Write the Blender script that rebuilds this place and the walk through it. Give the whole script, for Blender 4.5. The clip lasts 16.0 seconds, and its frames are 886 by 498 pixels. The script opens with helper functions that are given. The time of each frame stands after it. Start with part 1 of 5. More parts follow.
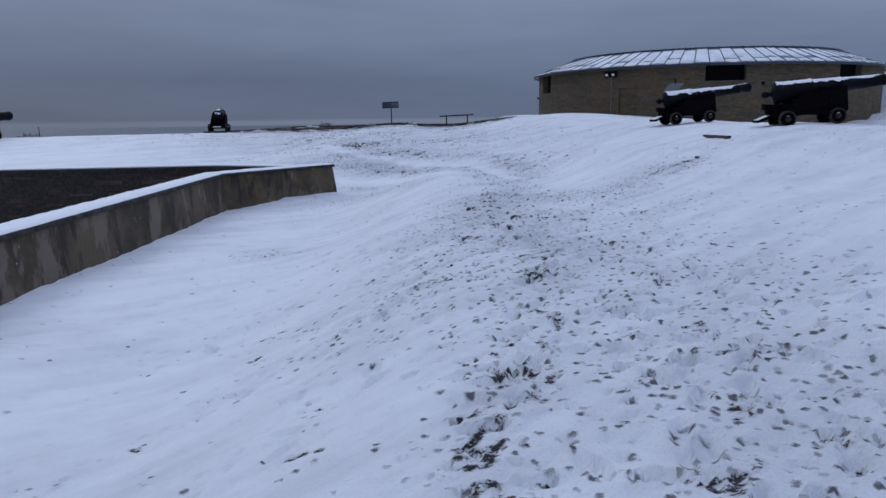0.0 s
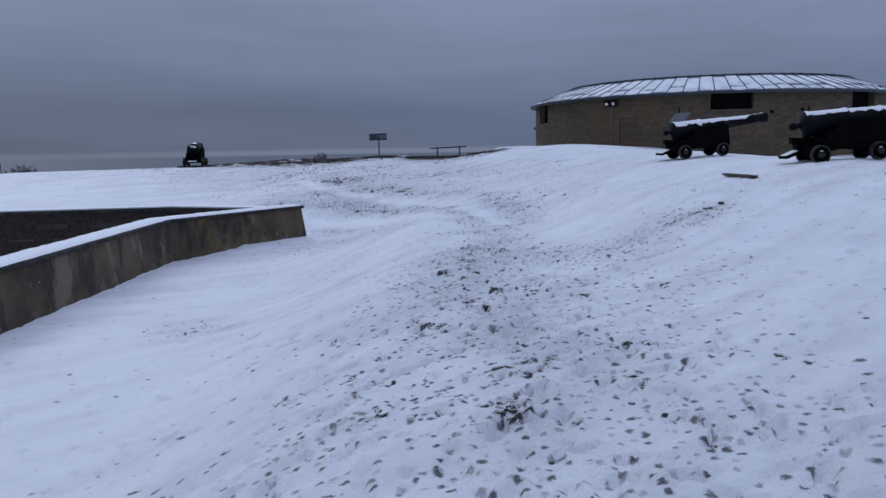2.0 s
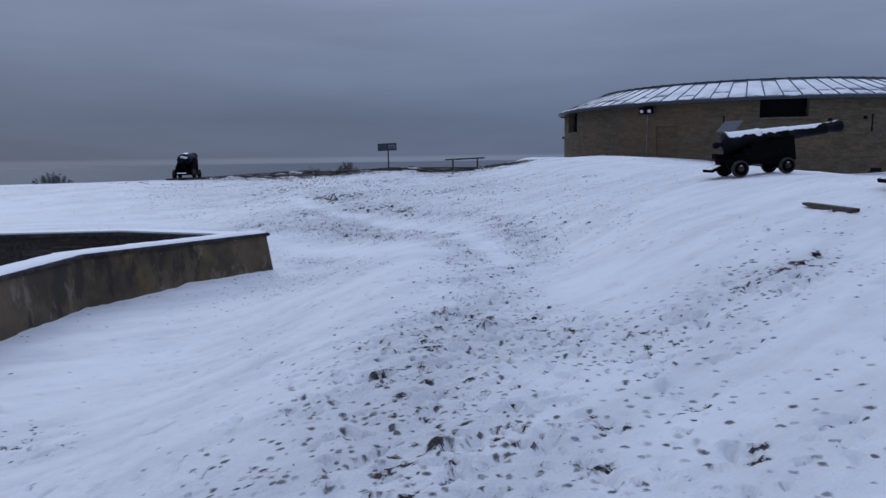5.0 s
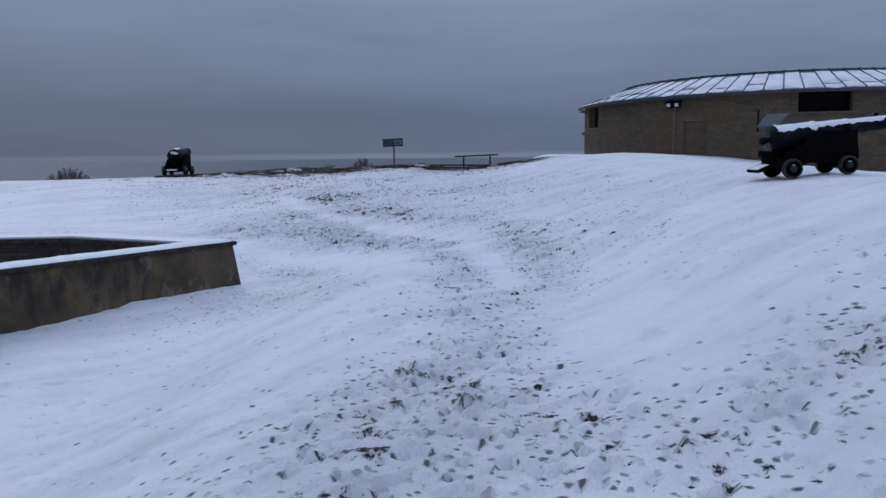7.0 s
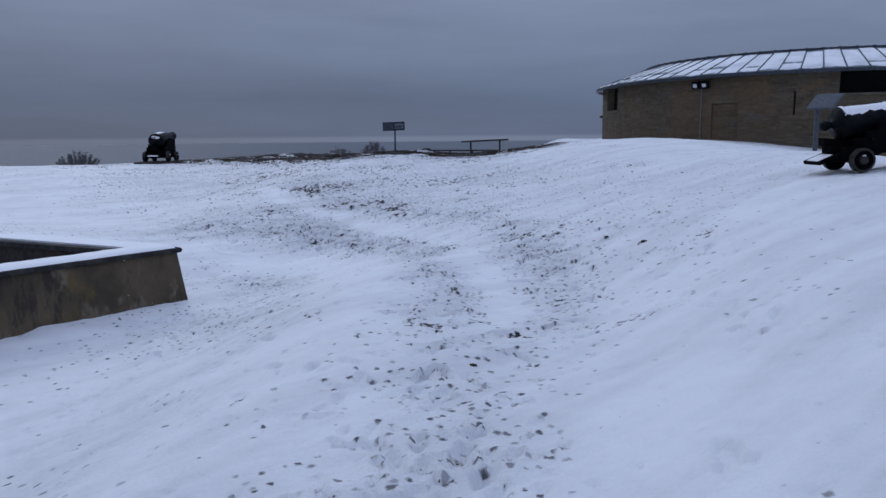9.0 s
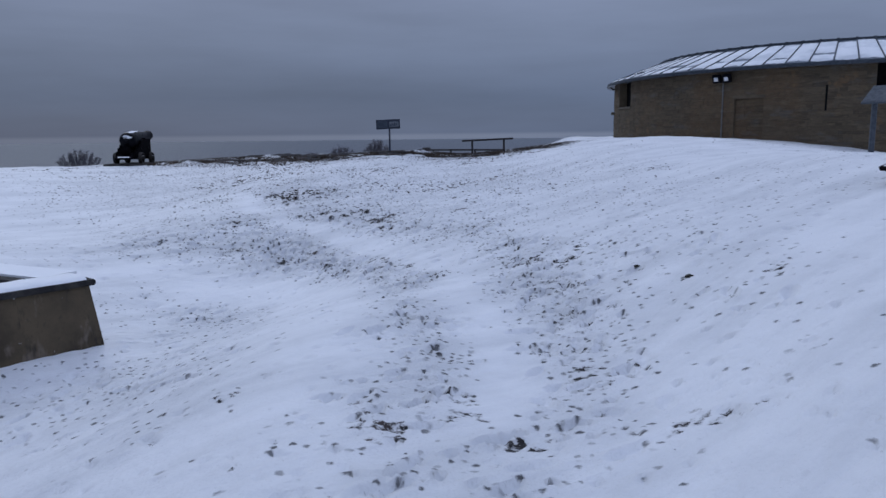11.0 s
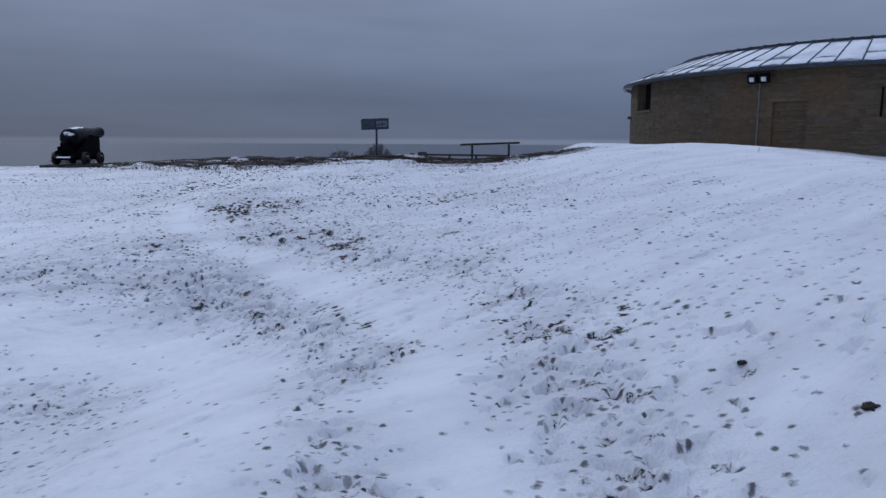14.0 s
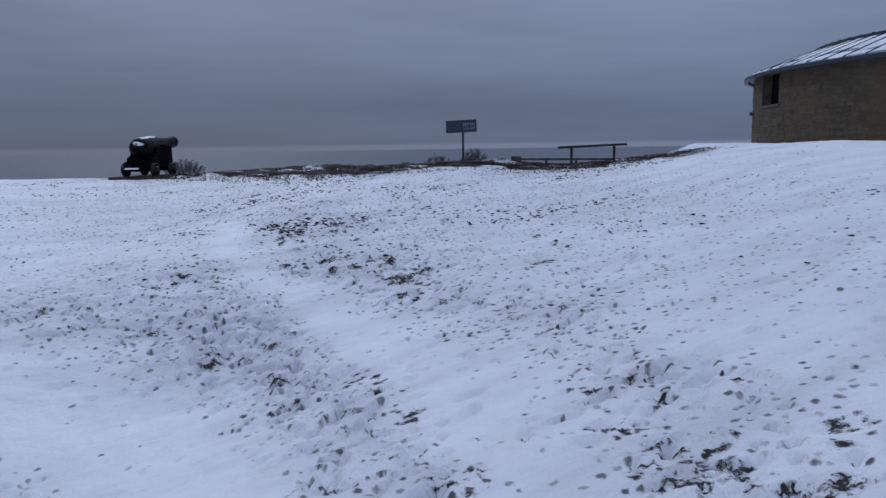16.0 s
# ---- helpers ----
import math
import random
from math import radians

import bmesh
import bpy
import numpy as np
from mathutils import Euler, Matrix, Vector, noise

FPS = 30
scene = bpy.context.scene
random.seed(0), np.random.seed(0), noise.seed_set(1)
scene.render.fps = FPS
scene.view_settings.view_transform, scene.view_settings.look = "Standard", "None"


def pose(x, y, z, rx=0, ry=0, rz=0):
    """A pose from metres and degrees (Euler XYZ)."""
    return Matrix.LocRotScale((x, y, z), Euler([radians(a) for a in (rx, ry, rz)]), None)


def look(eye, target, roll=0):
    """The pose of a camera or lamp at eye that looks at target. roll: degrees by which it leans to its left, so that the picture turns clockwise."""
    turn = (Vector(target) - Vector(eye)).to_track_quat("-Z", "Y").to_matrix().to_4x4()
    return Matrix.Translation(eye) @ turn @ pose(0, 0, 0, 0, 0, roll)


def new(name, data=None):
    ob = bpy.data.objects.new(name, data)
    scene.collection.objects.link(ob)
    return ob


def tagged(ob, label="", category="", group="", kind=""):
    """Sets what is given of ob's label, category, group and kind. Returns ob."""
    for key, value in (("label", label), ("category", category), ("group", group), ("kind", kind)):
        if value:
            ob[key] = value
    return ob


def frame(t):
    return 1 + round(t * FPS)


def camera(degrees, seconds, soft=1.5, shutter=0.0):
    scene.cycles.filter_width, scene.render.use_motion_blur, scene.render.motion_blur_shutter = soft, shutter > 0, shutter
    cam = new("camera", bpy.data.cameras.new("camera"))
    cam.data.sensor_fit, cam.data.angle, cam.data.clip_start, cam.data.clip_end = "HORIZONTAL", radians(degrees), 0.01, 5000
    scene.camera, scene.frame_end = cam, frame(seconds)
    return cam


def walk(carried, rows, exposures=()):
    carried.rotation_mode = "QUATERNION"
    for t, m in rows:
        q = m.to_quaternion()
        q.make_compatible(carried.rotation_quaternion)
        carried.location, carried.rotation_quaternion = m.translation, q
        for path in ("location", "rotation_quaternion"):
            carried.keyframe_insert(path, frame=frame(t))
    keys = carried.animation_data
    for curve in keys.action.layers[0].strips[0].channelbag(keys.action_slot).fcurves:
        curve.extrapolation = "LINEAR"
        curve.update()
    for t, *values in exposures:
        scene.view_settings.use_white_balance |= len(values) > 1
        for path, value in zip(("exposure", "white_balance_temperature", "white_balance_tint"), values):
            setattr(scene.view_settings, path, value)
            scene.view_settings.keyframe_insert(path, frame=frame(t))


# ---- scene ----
cam = camera(62.7, 16.0)
PATH = [
    (0, (0.022, 0.098, 1.562), (0.016, 2.067, 1.212), -0.7),
    (0.5, (0.132, 0.636, 1.578), (0.131, 2.61, 1.253), -0.6),
    (1, (0.229, 1.178, 1.62), (0.233, 3.154, 1.315), -0.6),
    (1.5, (0.327, 1.698, 1.663), (0.329, 3.677, 1.376), -0.8),
    (2, (0.417, 2.222, 1.697), (0.411, 4.203, 1.424), -1.0),
    (2.5, (0.548, 2.759, 1.71), (0.522, 4.742, 1.449), -1.2),
    (3, (0.658, 3.287, 1.731), (0.611, 5.27, 1.481), -1.2),
    (3.5, (0.803, 3.782, 1.754), (0.736, 5.766, 1.51), -1.0),
    (4, (0.901, 4.288, 1.781), (0.819, 6.271, 1.536), -0.9),
    (4.5, (0.974, 4.812, 1.802), (0.886, 6.795, 1.552), -0.9),
    (5, (1.075, 5.329, 1.821), (0.982, 7.311, 1.571), -0.8),
    (7.5, (1.363, 7.937, 1.811), (1.204, 9.913, 1.545), -0.6),
    (8, (1.409, 8.477, 1.833), (1.236, 10.45, 1.55), -0.6),
    (8.5, (1.487, 8.989, 1.855), (1.303, 10.958, 1.56), -0.5),
    (9, (1.501, 9.539, 1.869), (1.317, 11.507, 1.566), -0.5),
    (11.5, (1.54, 12.122, 1.902), (1.332, 14.086, 1.589), -0.5),
    (12, (1.529, 12.641, 1.886), (1.322, 14.604, 1.563), -0.2),
    (12.5, (1.474, 13.17, 1.867), (1.279, 15.133, 1.541), 0.1),
    (13, (1.463, 13.697, 1.858), (1.278, 15.662, 1.535), 0.3),
    (13.5, (1.445, 14.22, 1.839), (1.259, 16.187, 1.528), 0.4),
    (14, (1.458, 14.739, 1.83), (1.25, 16.706, 1.535), 0.3),
    (14.5, (1.456, 15.287, 1.825), (1.199, 17.25, 1.539), 0.1),
    (15, (1.411, 15.815, 1.823), (1.087, 17.769, 1.54), -0.2),
    (15.5, (1.389, 16.379, 1.81), (0.985, 18.318, 1.527), -0.5),
    (16, (1.325, 16.896, 1.811), (0.85, 18.819, 1.529), -0.8),
]
walk(cam, [(t, look(eye, target, roll)) for t, eye, target, roll in PATH])


# ---- light ----
world = bpy.data.worlds.new("overcast")
scene.world = world
world.use_nodes = True
wn, wl = world.node_tree.nodes, world.node_tree.links
wn.clear()
SUN_ELEVATION, SUN_AZIMUTH = 38.0, 325.0


def overcast_sky():
    """A snow-cloud sky: dim and streaked over the horizon, brighter overhead, over a weak clear-sky light."""
    out, bg, base = wn.new("ShaderNodeOutputWorld"), wn.new("ShaderNodeBackground"), wn.new("ShaderNodeTexSky")
    base.sky_type, base.sun_disc = "NISHITA", False
    base.sun_elevation, base.sun_rotation = radians(SUN_ELEVATION), radians(SUN_AZIMUTH)
    co, sep, ramp = wn.new("ShaderNodeTexCoord"), wn.new("ShaderNodeSeparateXYZ"), wn.new("ShaderNodeValToRGB")
    stretch, clouds, mul = wn.new("ShaderNodeMapping"), wn.new("ShaderNodeTexNoise"), wn.new("ShaderNodeMix")
    soft, mix = wn.new("ShaderNodeMapRange"), wn.new("ShaderNodeMix")
    wl.new(co.outputs["Generated"], sep.inputs[0])
    wl.new(sep.outputs["Z"], ramp.inputs["Fac"])
    ramp.color_ramp.interpolation = "LINEAR"
    stops = [(0.0, (0.124, 0.156, 0.234)), (0.0008, (0.104, 0.136, 0.212)), (0.003, (0.084, 0.113, 0.184)), (0.05, (0.086, 0.117, 0.193)), (0.12, (0.140, 0.177, 0.272)),
             (0.25, (0.206, 0.248, 0.366)), (0.55, (0.36, 0.43, 0.63)), (1.0, (0.50, 0.59, 0.85))]
    while len(ramp.color_ramp.elements) < len(stops):
        ramp.color_ramp.elements.new(0.5)
    for el, (at, col) in zip(ramp.color_ramp.elements, stops):
        el.position, el.color = at, (*col, 1)
    stretch.inputs["Scale"].default_value = (1.6, 1.6, 11.0)
    stretch.inputs["Location"].default_value = (3.7, 1.2, 0.4)
    wl.new(co.outputs["Generated"], stretch.inputs["Vector"])
    wl.new(stretch.outputs[0], clouds.inputs["Vector"])
    clouds.inputs["Scale"].default_value, clouds.inputs["Detail"].default_value, clouds.inputs["Roughness"].default_value = 1.7, 5, 0.55
    wl.new(clouds.outputs["Fac"], soft.inputs["Value"])
    soft.inputs["From Min"].default_value, soft.inputs["From Max"].default_value = 0.3, 0.7
    soft.inputs["To Min"].default_value, soft.inputs["To Max"].default_value = 0.90, 1.10
    # the cloud is thinner towards the east
    lean, even = wn.new("ShaderNodeMath"), wn.new("ShaderNodeMath")
    lean.operation, even.operation = "MULTIPLY_ADD", "MULTIPLY"
    lean.inputs[1].default_value, lean.inputs[2].default_value = 0.22, 1.01
    wl.new(sep.outputs["X"], lean.inputs[0])
    wl.new(soft.outputs["Result"], even.inputs[0])
    wl.new(lean.outputs[0], even.inputs[1])
    mul.data_type, mul.blend_type = "RGBA", "MULTIPLY"
    mul.inputs["Factor"].default_value = 1.0
    wl.new(ramp.outputs["Color"], mul.inputs["A"])
    wl.new(even.outputs[0], mul.inputs["B"])
    mix.data_type = "RGBA"
    mix.inputs["Factor"].default_value = 0.002
    wl.new(mul.outputs["Result"], mix.inputs["A"])
    wl.new(base.outputs[0], mix.inputs["B"])
    wl.new(mix.outputs["Result"], bg.inputs["Color"])
    bg.inputs["Strength"].default_value = 1.135
    wl.new(bg.outputs[0], out.inputs[0])


overcast_sky()
sun = new("sun", bpy.data.lights.new("sun", "SUN"))
sun.data.energy, sun.data.angle, sun.data.color = 0.5, radians(28), (0.88, 0.95, 1.0)
a = radians(SUN_AZIMUTH)
sun.matrix_world = look((0, 0, 0), (-math.sin(a) * math.cos(radians(SUN_ELEVATION)), -math.cos(a) * math.cos(radians(SUN_ELEVATION)), -math.sin(radians(SUN_ELEVATION))))


# ---- materials ----
class Nodes:
    """A node material in the making."""

    def __init__(self, name, roughness=0.8, metallic=0.0):
        self.mat = bpy.data.materials.new(name)
        self.mat.use_nodes = True
        self.n, self.l = self.mat.node_tree.nodes, self.mat.node_tree.links
        self.out = self.n["Principled BSDF"]
        self.set(self.out, "Roughness", roughness)
        self.set(self.out, "Metallic", metallic)
        self.co = self.n.new("ShaderNodeTexCoord").outputs["Object"]

    def set(self, node, key, value):
        if isinstance(value, bpy.types.NodeSocket):
            self.l.new(value, node.inputs[key])
        elif isinstance(value, tuple) and len(value) == 3 and node.inputs[key].type == "RGBA":
            node.inputs[key].default_value = (*value, 1)
        else:
            node.inputs[key].default_value = value

    def world_place(self):
        return self.n.new("ShaderNodeNewGeometry").outputs["Position"]

    def scaled(self, vec, s):
        node = self.n.new("ShaderNodeMapping")
        self.set(node, "Vector", vec)
        node.inputs["Scale"].default_value = s
        return node.outputs[0]

    def rolled(self, vec, degrees):
        """The place turned about the upright, so that x runs along the given bearing."""
        node = self.n.new("ShaderNodeMapping")
        self.set(node, "Vector", vec)
        node.inputs["Rotation"].default_value = (0, 0, -radians(degrees))
        return node.outputs[0]

    def pits(self, scale, tight, loose, share, vec):
        """Scattered small pits, one to a cell at most, in the given share of the cells."""
        shake = self.n.new("ShaderNodeTexNoise")
        self.set(shake, "Vector", vec), self.set(shake, "Scale", scale * 1.3), self.set(shake, "Detail", 2.0)
        wobble = self.mix(0.05, vec, shake.outputs["Color"], "ADD")
        cells = self.n.new("ShaderNodeTexVoronoi")
        self.set(cells, "Vector", wobble), self.set(cells, "Scale", scale), self.set(cells, "Randomness", 1.0)
        pick = self.n.new("ShaderNodeSeparateColor")
        self.set(pick, "Color", cells.outputs["Color"])
        size = self.span(pick.outputs[2], 0.0, 1.0, 0.7, 1.55)
        ragged = self.math("ADD", cells.outputs["Distance"], self.math("MULTIPLY", self.math("SUBTRACT", self.noise(scale * 6.0, 2, 0.6, vec), 0.5), 0.30))
        deep = self.span(self.math("MULTIPLY", ragged, size), tight, loose, 1.0, 0.0)
        chosen = self.span(self.math("SUBTRACT", share, pick.outputs[0]), 0.0, 0.08)
        strong = self.span(pick.outputs[1], 0.0, 0.8, 0.35, 1.0)
        return self.math("MULTIPLY", self.math("MULTIPLY", deep, chosen), strong)

    def noise(self, scale, detail=4.0, rough=0.55, vec=None):
        node = self.n.new("ShaderNodeTexNoise")
        self.set(node, "Vector", vec or self.co)
        self.set(node, "Scale", scale), self.set(node, "Detail", detail), self.set(node, "Roughness", rough)
        return node.outputs["Fac"]

    def span(self, value, lo, hi, to_lo=0.0, to_hi=1.0):
        node = self.n.new("ShaderNodeMapRange")
        node.interpolation_type = "SMOOTHSTEP"
        for key, v in (("Value", value), ("From Min", lo), ("From Max", hi), ("To Min", to_lo), ("To Max", to_hi)):
            self.set(node, key, v)
        return node.outputs["Result"]

    def math(self, op, x, y):
        node = self.n.new("ShaderNodeMath")
        node.operation = op
        self.set(node, 0, x), self.set(node, 1, y)
        return node.outputs[0]

    def mix(self, fac, one, two, blend="MIX"):
        node = self.n.new("ShaderNodeMix")
        node.data_type, node.blend_type = "RGBA", blend
        self.set(node, "Factor", fac)
        for key, v in (("A", one), ("B", two)):
            sock = [s for s in node.inputs if s.name == key and s.type == "RGBA"][0]
            if isinstance(v, tuple):
                sock.default_value = (*v, 1)
            else:
                self.l.new(v, sock)
        return [s for s in node.outputs if s.type == "RGBA"][0]

    def attribute(self, name):
        node = self.n.new("ShaderNodeAttribute")
        node.attribute_name = name
        return node.outputs["Fac"]

    def random(self):
        return self.n.new("ShaderNodeObjectInfo").outputs["Random"]

    def island(self):
        return self.n.new("ShaderNodeNewGeometry").outputs["Random Per Island"]

    def bump(self, height, distance, strength=1.0, under=None):
        node = self.n.new("ShaderNodeBump")
        self.set(node, "Height", height), self.set(node, "Distance", distance), self.set(node, "Strength", strength)
        if under:
            self.set(node, "Normal", under)
        self.set(self.out, "Normal", node.outputs[0])
        return node.outputs[0]

    def matt(self, level):
        self.set(self.out, "Specular IOR Level", level)

    def done(self, colour):
        self.set(self.out, "Base Color", colour)
        return self.mat


def snow_ground():
    """Wind-laid snow, thin and grey where trodden, pitted with small prints, broken by dark turf."""
    k = Nodes("snowy_turf", 0.7)
    p = k.scaled(k.world_place(), (1.0, 1.0, 0.0))
    bare, worn, paws = k.attribute("bare"), k.attribute("worn"), k.attribute("paws")
    # drifts lie slantwise across the slope
    drift = k.noise(1.0, 5, 0.6, k.scaled(k.rolled(p, 38), (0.45, 2.1, 1.0)))
    patch = k.noise(0.8, 4, 0.55, p)
    thin = k.math("ADD", k.math("ADD", k.math("MULTIPLY", drift, 0.72), k.math("ADD", k.math("MULTIPLY", patch, 0.25), k.math("MULTIPLY", k.noise(2.6, 4, 0.6, p), 0.22))), k.math("MULTIPLY", worn, 0.16))
    snow = k.mix(k.span(thin, 0.42, 1.0), (0.83, 0.845, 0.87), (0.55, 0.57, 0.60))
    grit = k.span(k.math("ADD", k.noise(60.0, 4, 0.7, p), k.math("MULTIPLY", worn, 0.10)), 0.55, 0.80, 0.0, 0.34)
    snow = k.mix(grit, snow, (0.36, 0.365, 0.38))
    # small pits: paw marks and stipple
    wide = k.pits(9.0, 0.06, 0.22, k.span(paws, 0.0, 0.9, 0.04, 0.56), p)
    fine = k.pits(14.0, 0.13, 0.32, k.span(worn, -0.05, 0.80, 0.03, 0.85), p)
    pit = k.math("MAXIMUM", wide, fine)
    # turf
    blades = k.math("ADD", k.math("MULTIPLY", k.noise(26.0, 5, 0.7, k.scaled(p, (0.8, 1.2, 1.0))), 0.7), k.math("MULTIPLY", k.noise(70.0, 3, 0.6, p), 0.3))
    turf = k.span(k.math("ADD", blades, k.math("MULTIPLY", bare, 0.22)), 0.645, 0.73)
    slush = k.span(k.math("ADD", k.noise(16.0, 4, 0.6, p), k.math("MULTIPLY", bare, 0.42)), 0.66, 0.94, 0.0, 0.50)
    snow = k.mix(slush, snow, (0.34, 0.335, 0.34))
    soil = k.mix(k.noise(24.0, 4, 0.65, p), (0.006, 0.006, 0.009), (0.040, 0.034, 0.035))
    soil = k.mix(k.span(k.noise(0.9, 3, 0.5, p), 0.52, 0.64, 0.0, 0.5), soil, (0.075, 0.050, 0.042))
    # the pits' dark tone paints soil and the dents' own shade together
    col = k.mix(k.math("MULTIPLY", pit, 0.92), snow, (0.030, 0.031, 0.038))
    k.set(k.out, "Roughness", k.span(turf, 0.0, 1.0, 0.6, 0.95))
    n = k.bump(k.noise(4.5, 5, 0.6, k.scaled(k.rolled(p, 38), (0.6, 1.4, 1.0))), 0.04, 0.6)
    n = k.bump(k.noise(13.0, 5, 0.6, k.scaled(k.rolled(p, 38), (0.7, 1.2, 1.0))), 0.022, 0.75, n)
    n = k.bump(k.noise(40.0, 5, 0.7, p), 0.010, 0.7, n)
    n = k.bump(k.math("SUBTRACT", 1.0, pit), 0.016, 0.8, n)
    k.bump(turf, 0.014, 0.6, n)
    return k.done(k.mix(turf, col, soil))


def snow_cap():
    k = Nodes("settled_snow", 0.65)
    k.bump(k.noise(14.0, 5, 0.65, k.world_place()), 0.02, 0.8)
    return k.done(k.mix(k.noise(3.0, 4, 0.6, k.world_place()), (0.80, 0.82, 0.85), (0.88, 0.89, 0.91)))


def render_coat():
    """Old cement render on the parapet: grey-brown, rain-streaked, with yellow lichen."""
    k = Nodes("stained_cement_render", 0.9)
    p = k.world_place()
    runs = k.noise(2.0, 6, 0.7, k.scaled(p, (1, 1, 0.28)))
    col = k.mix(k.span(k.noise(0.9, 6, 0.65, p), 0.34, 0.66), (0.044, 0.032, 0.019), (0.110, 0.081, 0.048))
    col = k.mix(k.span(runs, 0.50, 0.58, 0.0, 0.85), col, (0.026, 0.019, 0.014))
    col = k.mix(k.span(k.noise(1.5, 5, 0.65, k.scaled(p, (1, 1, 0.5))), 0.53, 0.60, 0.0, 0.8), col, (0.165, 0.132, 0.102))
    col = k.mix(k.math("MULTIPLY", k.span(k.noise(1.3, 6, 0.7, k.scaled(p, (1, 1, 0.5))), 0.58, 0.68), 0.5), col, (0.150, 0.106, 0.020))
    col = k.mix(k.span(k.noise(24.0, 5, 0.7, p), 0.55, 0.7, 0.0, 0.45), col, (0.040, 0.031, 0.023))
    # flecks of snow blown onto the face
    col = k.mix(k.math("MULTIPLY", k.pits(5.0, 0.030, 0.055, 0.5, p), 0.8), col, (0.6, 0.6, 0.62))
    k.bump(k.noise(40.0, 4, 0.6, p), 0.006, 0.7)
    return k.done(col)


def stone(name, dark, pale, warm, varied=True, rough=0.9):
    k = Nodes(name, rough)
    p = k.world_place()
    r = k.random() if varied else k.island()
    col = k.mix(r, dark, pale)
    col = k.mix(k.math("MULTIPLY", k.span(k.noise(0.35, 4, 0.6, p), 0.48, 0.66), 0.55), col, warm)
    col = k.mix(k.span(k.noise(1.6, 4, 0.6, p), 0.60, 0.68, 0.0, 0.7), col, tuple(c * 1.25 for c in warm))
    col = k.mix(k.span(k.noise(0.9, 5, 0.6, k.scaled(p, (1.0, 1.0, 2.5))), 0.56, 0.66, 0.0, 0.5), col, tuple(sum(pale) / 3 * g for g in (1.25, 1.2, 1.1)))
    col = k.mix(k.span(k.noise(7.0, 6, 0.7, p), 0.42, 0.68, 0.0, 0.6), col, dark)
    col = k.mix(k.span(k.noise(4.0, 6, 0.7, k.scaled(p, (0.7, 0.7, 3.0))), 0.52, 0.66, 0.0, 0.55), col, tuple(c * 1.35 for c in pale))
    n = k.bump(k.noise(6.0, 6, 0.7, k.scaled(p, (0.8, 0.8, 2.0))), 0.06, 0.9)
    k.bump(k.noise(45.0, 3, 0.6, p), 0.006, 0.7, n)
    return k.done(col)


def plain(name, one, two, rough=0.6, metal=0.0, scale=12.0, relief=0.004, fine=60.0, gloss=0.5):
    k = Nodes(name, rough, metal)
    k.matt(gloss)
    p = k.world_place()
    col = k.mix(k.span(k.noise(scale, 6, 0.65, p), 0.36, 0.66), one, two)
    k.set(k.out, "Roughness", k.span(k.noise(scale * 1.7, 3, 0.6, p), 0.3, 0.7, max(rough - 0.14, 0.05), min(rough + 0.12, 1.0)))
    k.bump(k.noise(fine, 4, 0.6, p), relief, 0.7)
    return k.done(col)


def timber(name, one, two, rough=0.8, gloss=0.4):
    k = Nodes(name, rough)
    k.matt(gloss)
    grain = k.noise(6.0, 6, 0.65, k.scaled(k.co, (0.6, 9.0, 9.0)))
    k.bump(grain, 0.006, 0.7)
    return k.done(k.mix(k.span(grain, 0.35, 0.65), one, two))


def sea_water():
    k = Nodes("grey_sea", 0.28)
    k.matt(0.35)
    p = k.world_place()
    n = k.bump(k.noise(0.35, 4, 0.6, k.scaled(p, (1.0, 1.7, 1.0))), 0.6, 0.5)
    k.bump(k.noise(1.6, 3, 0.6, p), 0.12, 0.5, n)
    k.set(k.out, "IOR", 1.33)
    return k.done(k.mix(k.noise(0.004, 4, 0.55, k.scaled(p, (0.4, 2.0, 1.0))), (0.020, 0.031, 0.050), (0.032, 0.045, 0.068)))


def roof_snow():
    k = Nodes("sliding_roof_snow", 0.6)
    p = k.world_place()
    k.bump(k.noise(4.0, 4, 0.6, p), 0.04, 0.7)
    return k.done(k.mix(k.span(k.noise(1.1, 4, 0.6, p), 0.4, 0.68), (0.84, 0.86, 0.89), (0.66, 0.69, 0.73)))


M_GROUND, M_SNOW, M_RENDER, M_SEA, M_ROOFSNOW = snow_ground(), snow_cap(), render_coat(), sea_water(), roof_snow()
M_STONE = stone("brown_rubble_stone", (0.080, 0.060, 0.038), (0.138, 0.105, 0.066), (0.160, 0.095, 0.046))
M_STONE_FAR = stone("brown_rubble_stone_joined", (0.080, 0.060, 0.038), (0.138, 0.105, 0.066), (0.160, 0.095, 0.046), False)
M_MORTAR = plain("lime_mortar", (0.095, 0.073, 0.047), (0.140, 0.108, 0.070), 0.95, 0, 3.0, 0.006, 40)
M_DRESSED = plain("dressed_sandstone", (0.090, 0.074, 0.055), (0.135, 0.112, 0.086), 0.9, 0, 4.0)
M_DARKSTONE = stone("damp_dark_stone", (0.016, 0.012, 0.010), (0.072, 0.052, 0.040), (0.075, 0.040, 0.024))
M_DARKJOINT = plain("damp_dark_joint", (0.018, 0.014, 0.012), (0.040, 0.031, 0.025), 0.95)
M_COPING = plain("weathered_coping_stone", (0.014, 0.013, 0.014), (0.045, 0.040, 0.037), 0.9, 0, 5.0, 0.008)
M_LEAD = plain("grey_lead_sheet", (0.10, 0.125, 0.155), (0.20, 0.235, 0.275), 0.5, 0.2, 2.5, 0.004, 12)
M_GUTTER = plain("dark_gutter_metal", (0.030, 0.038, 0.050), (0.070, 0.085, 0.105), 0.45, 0.3)
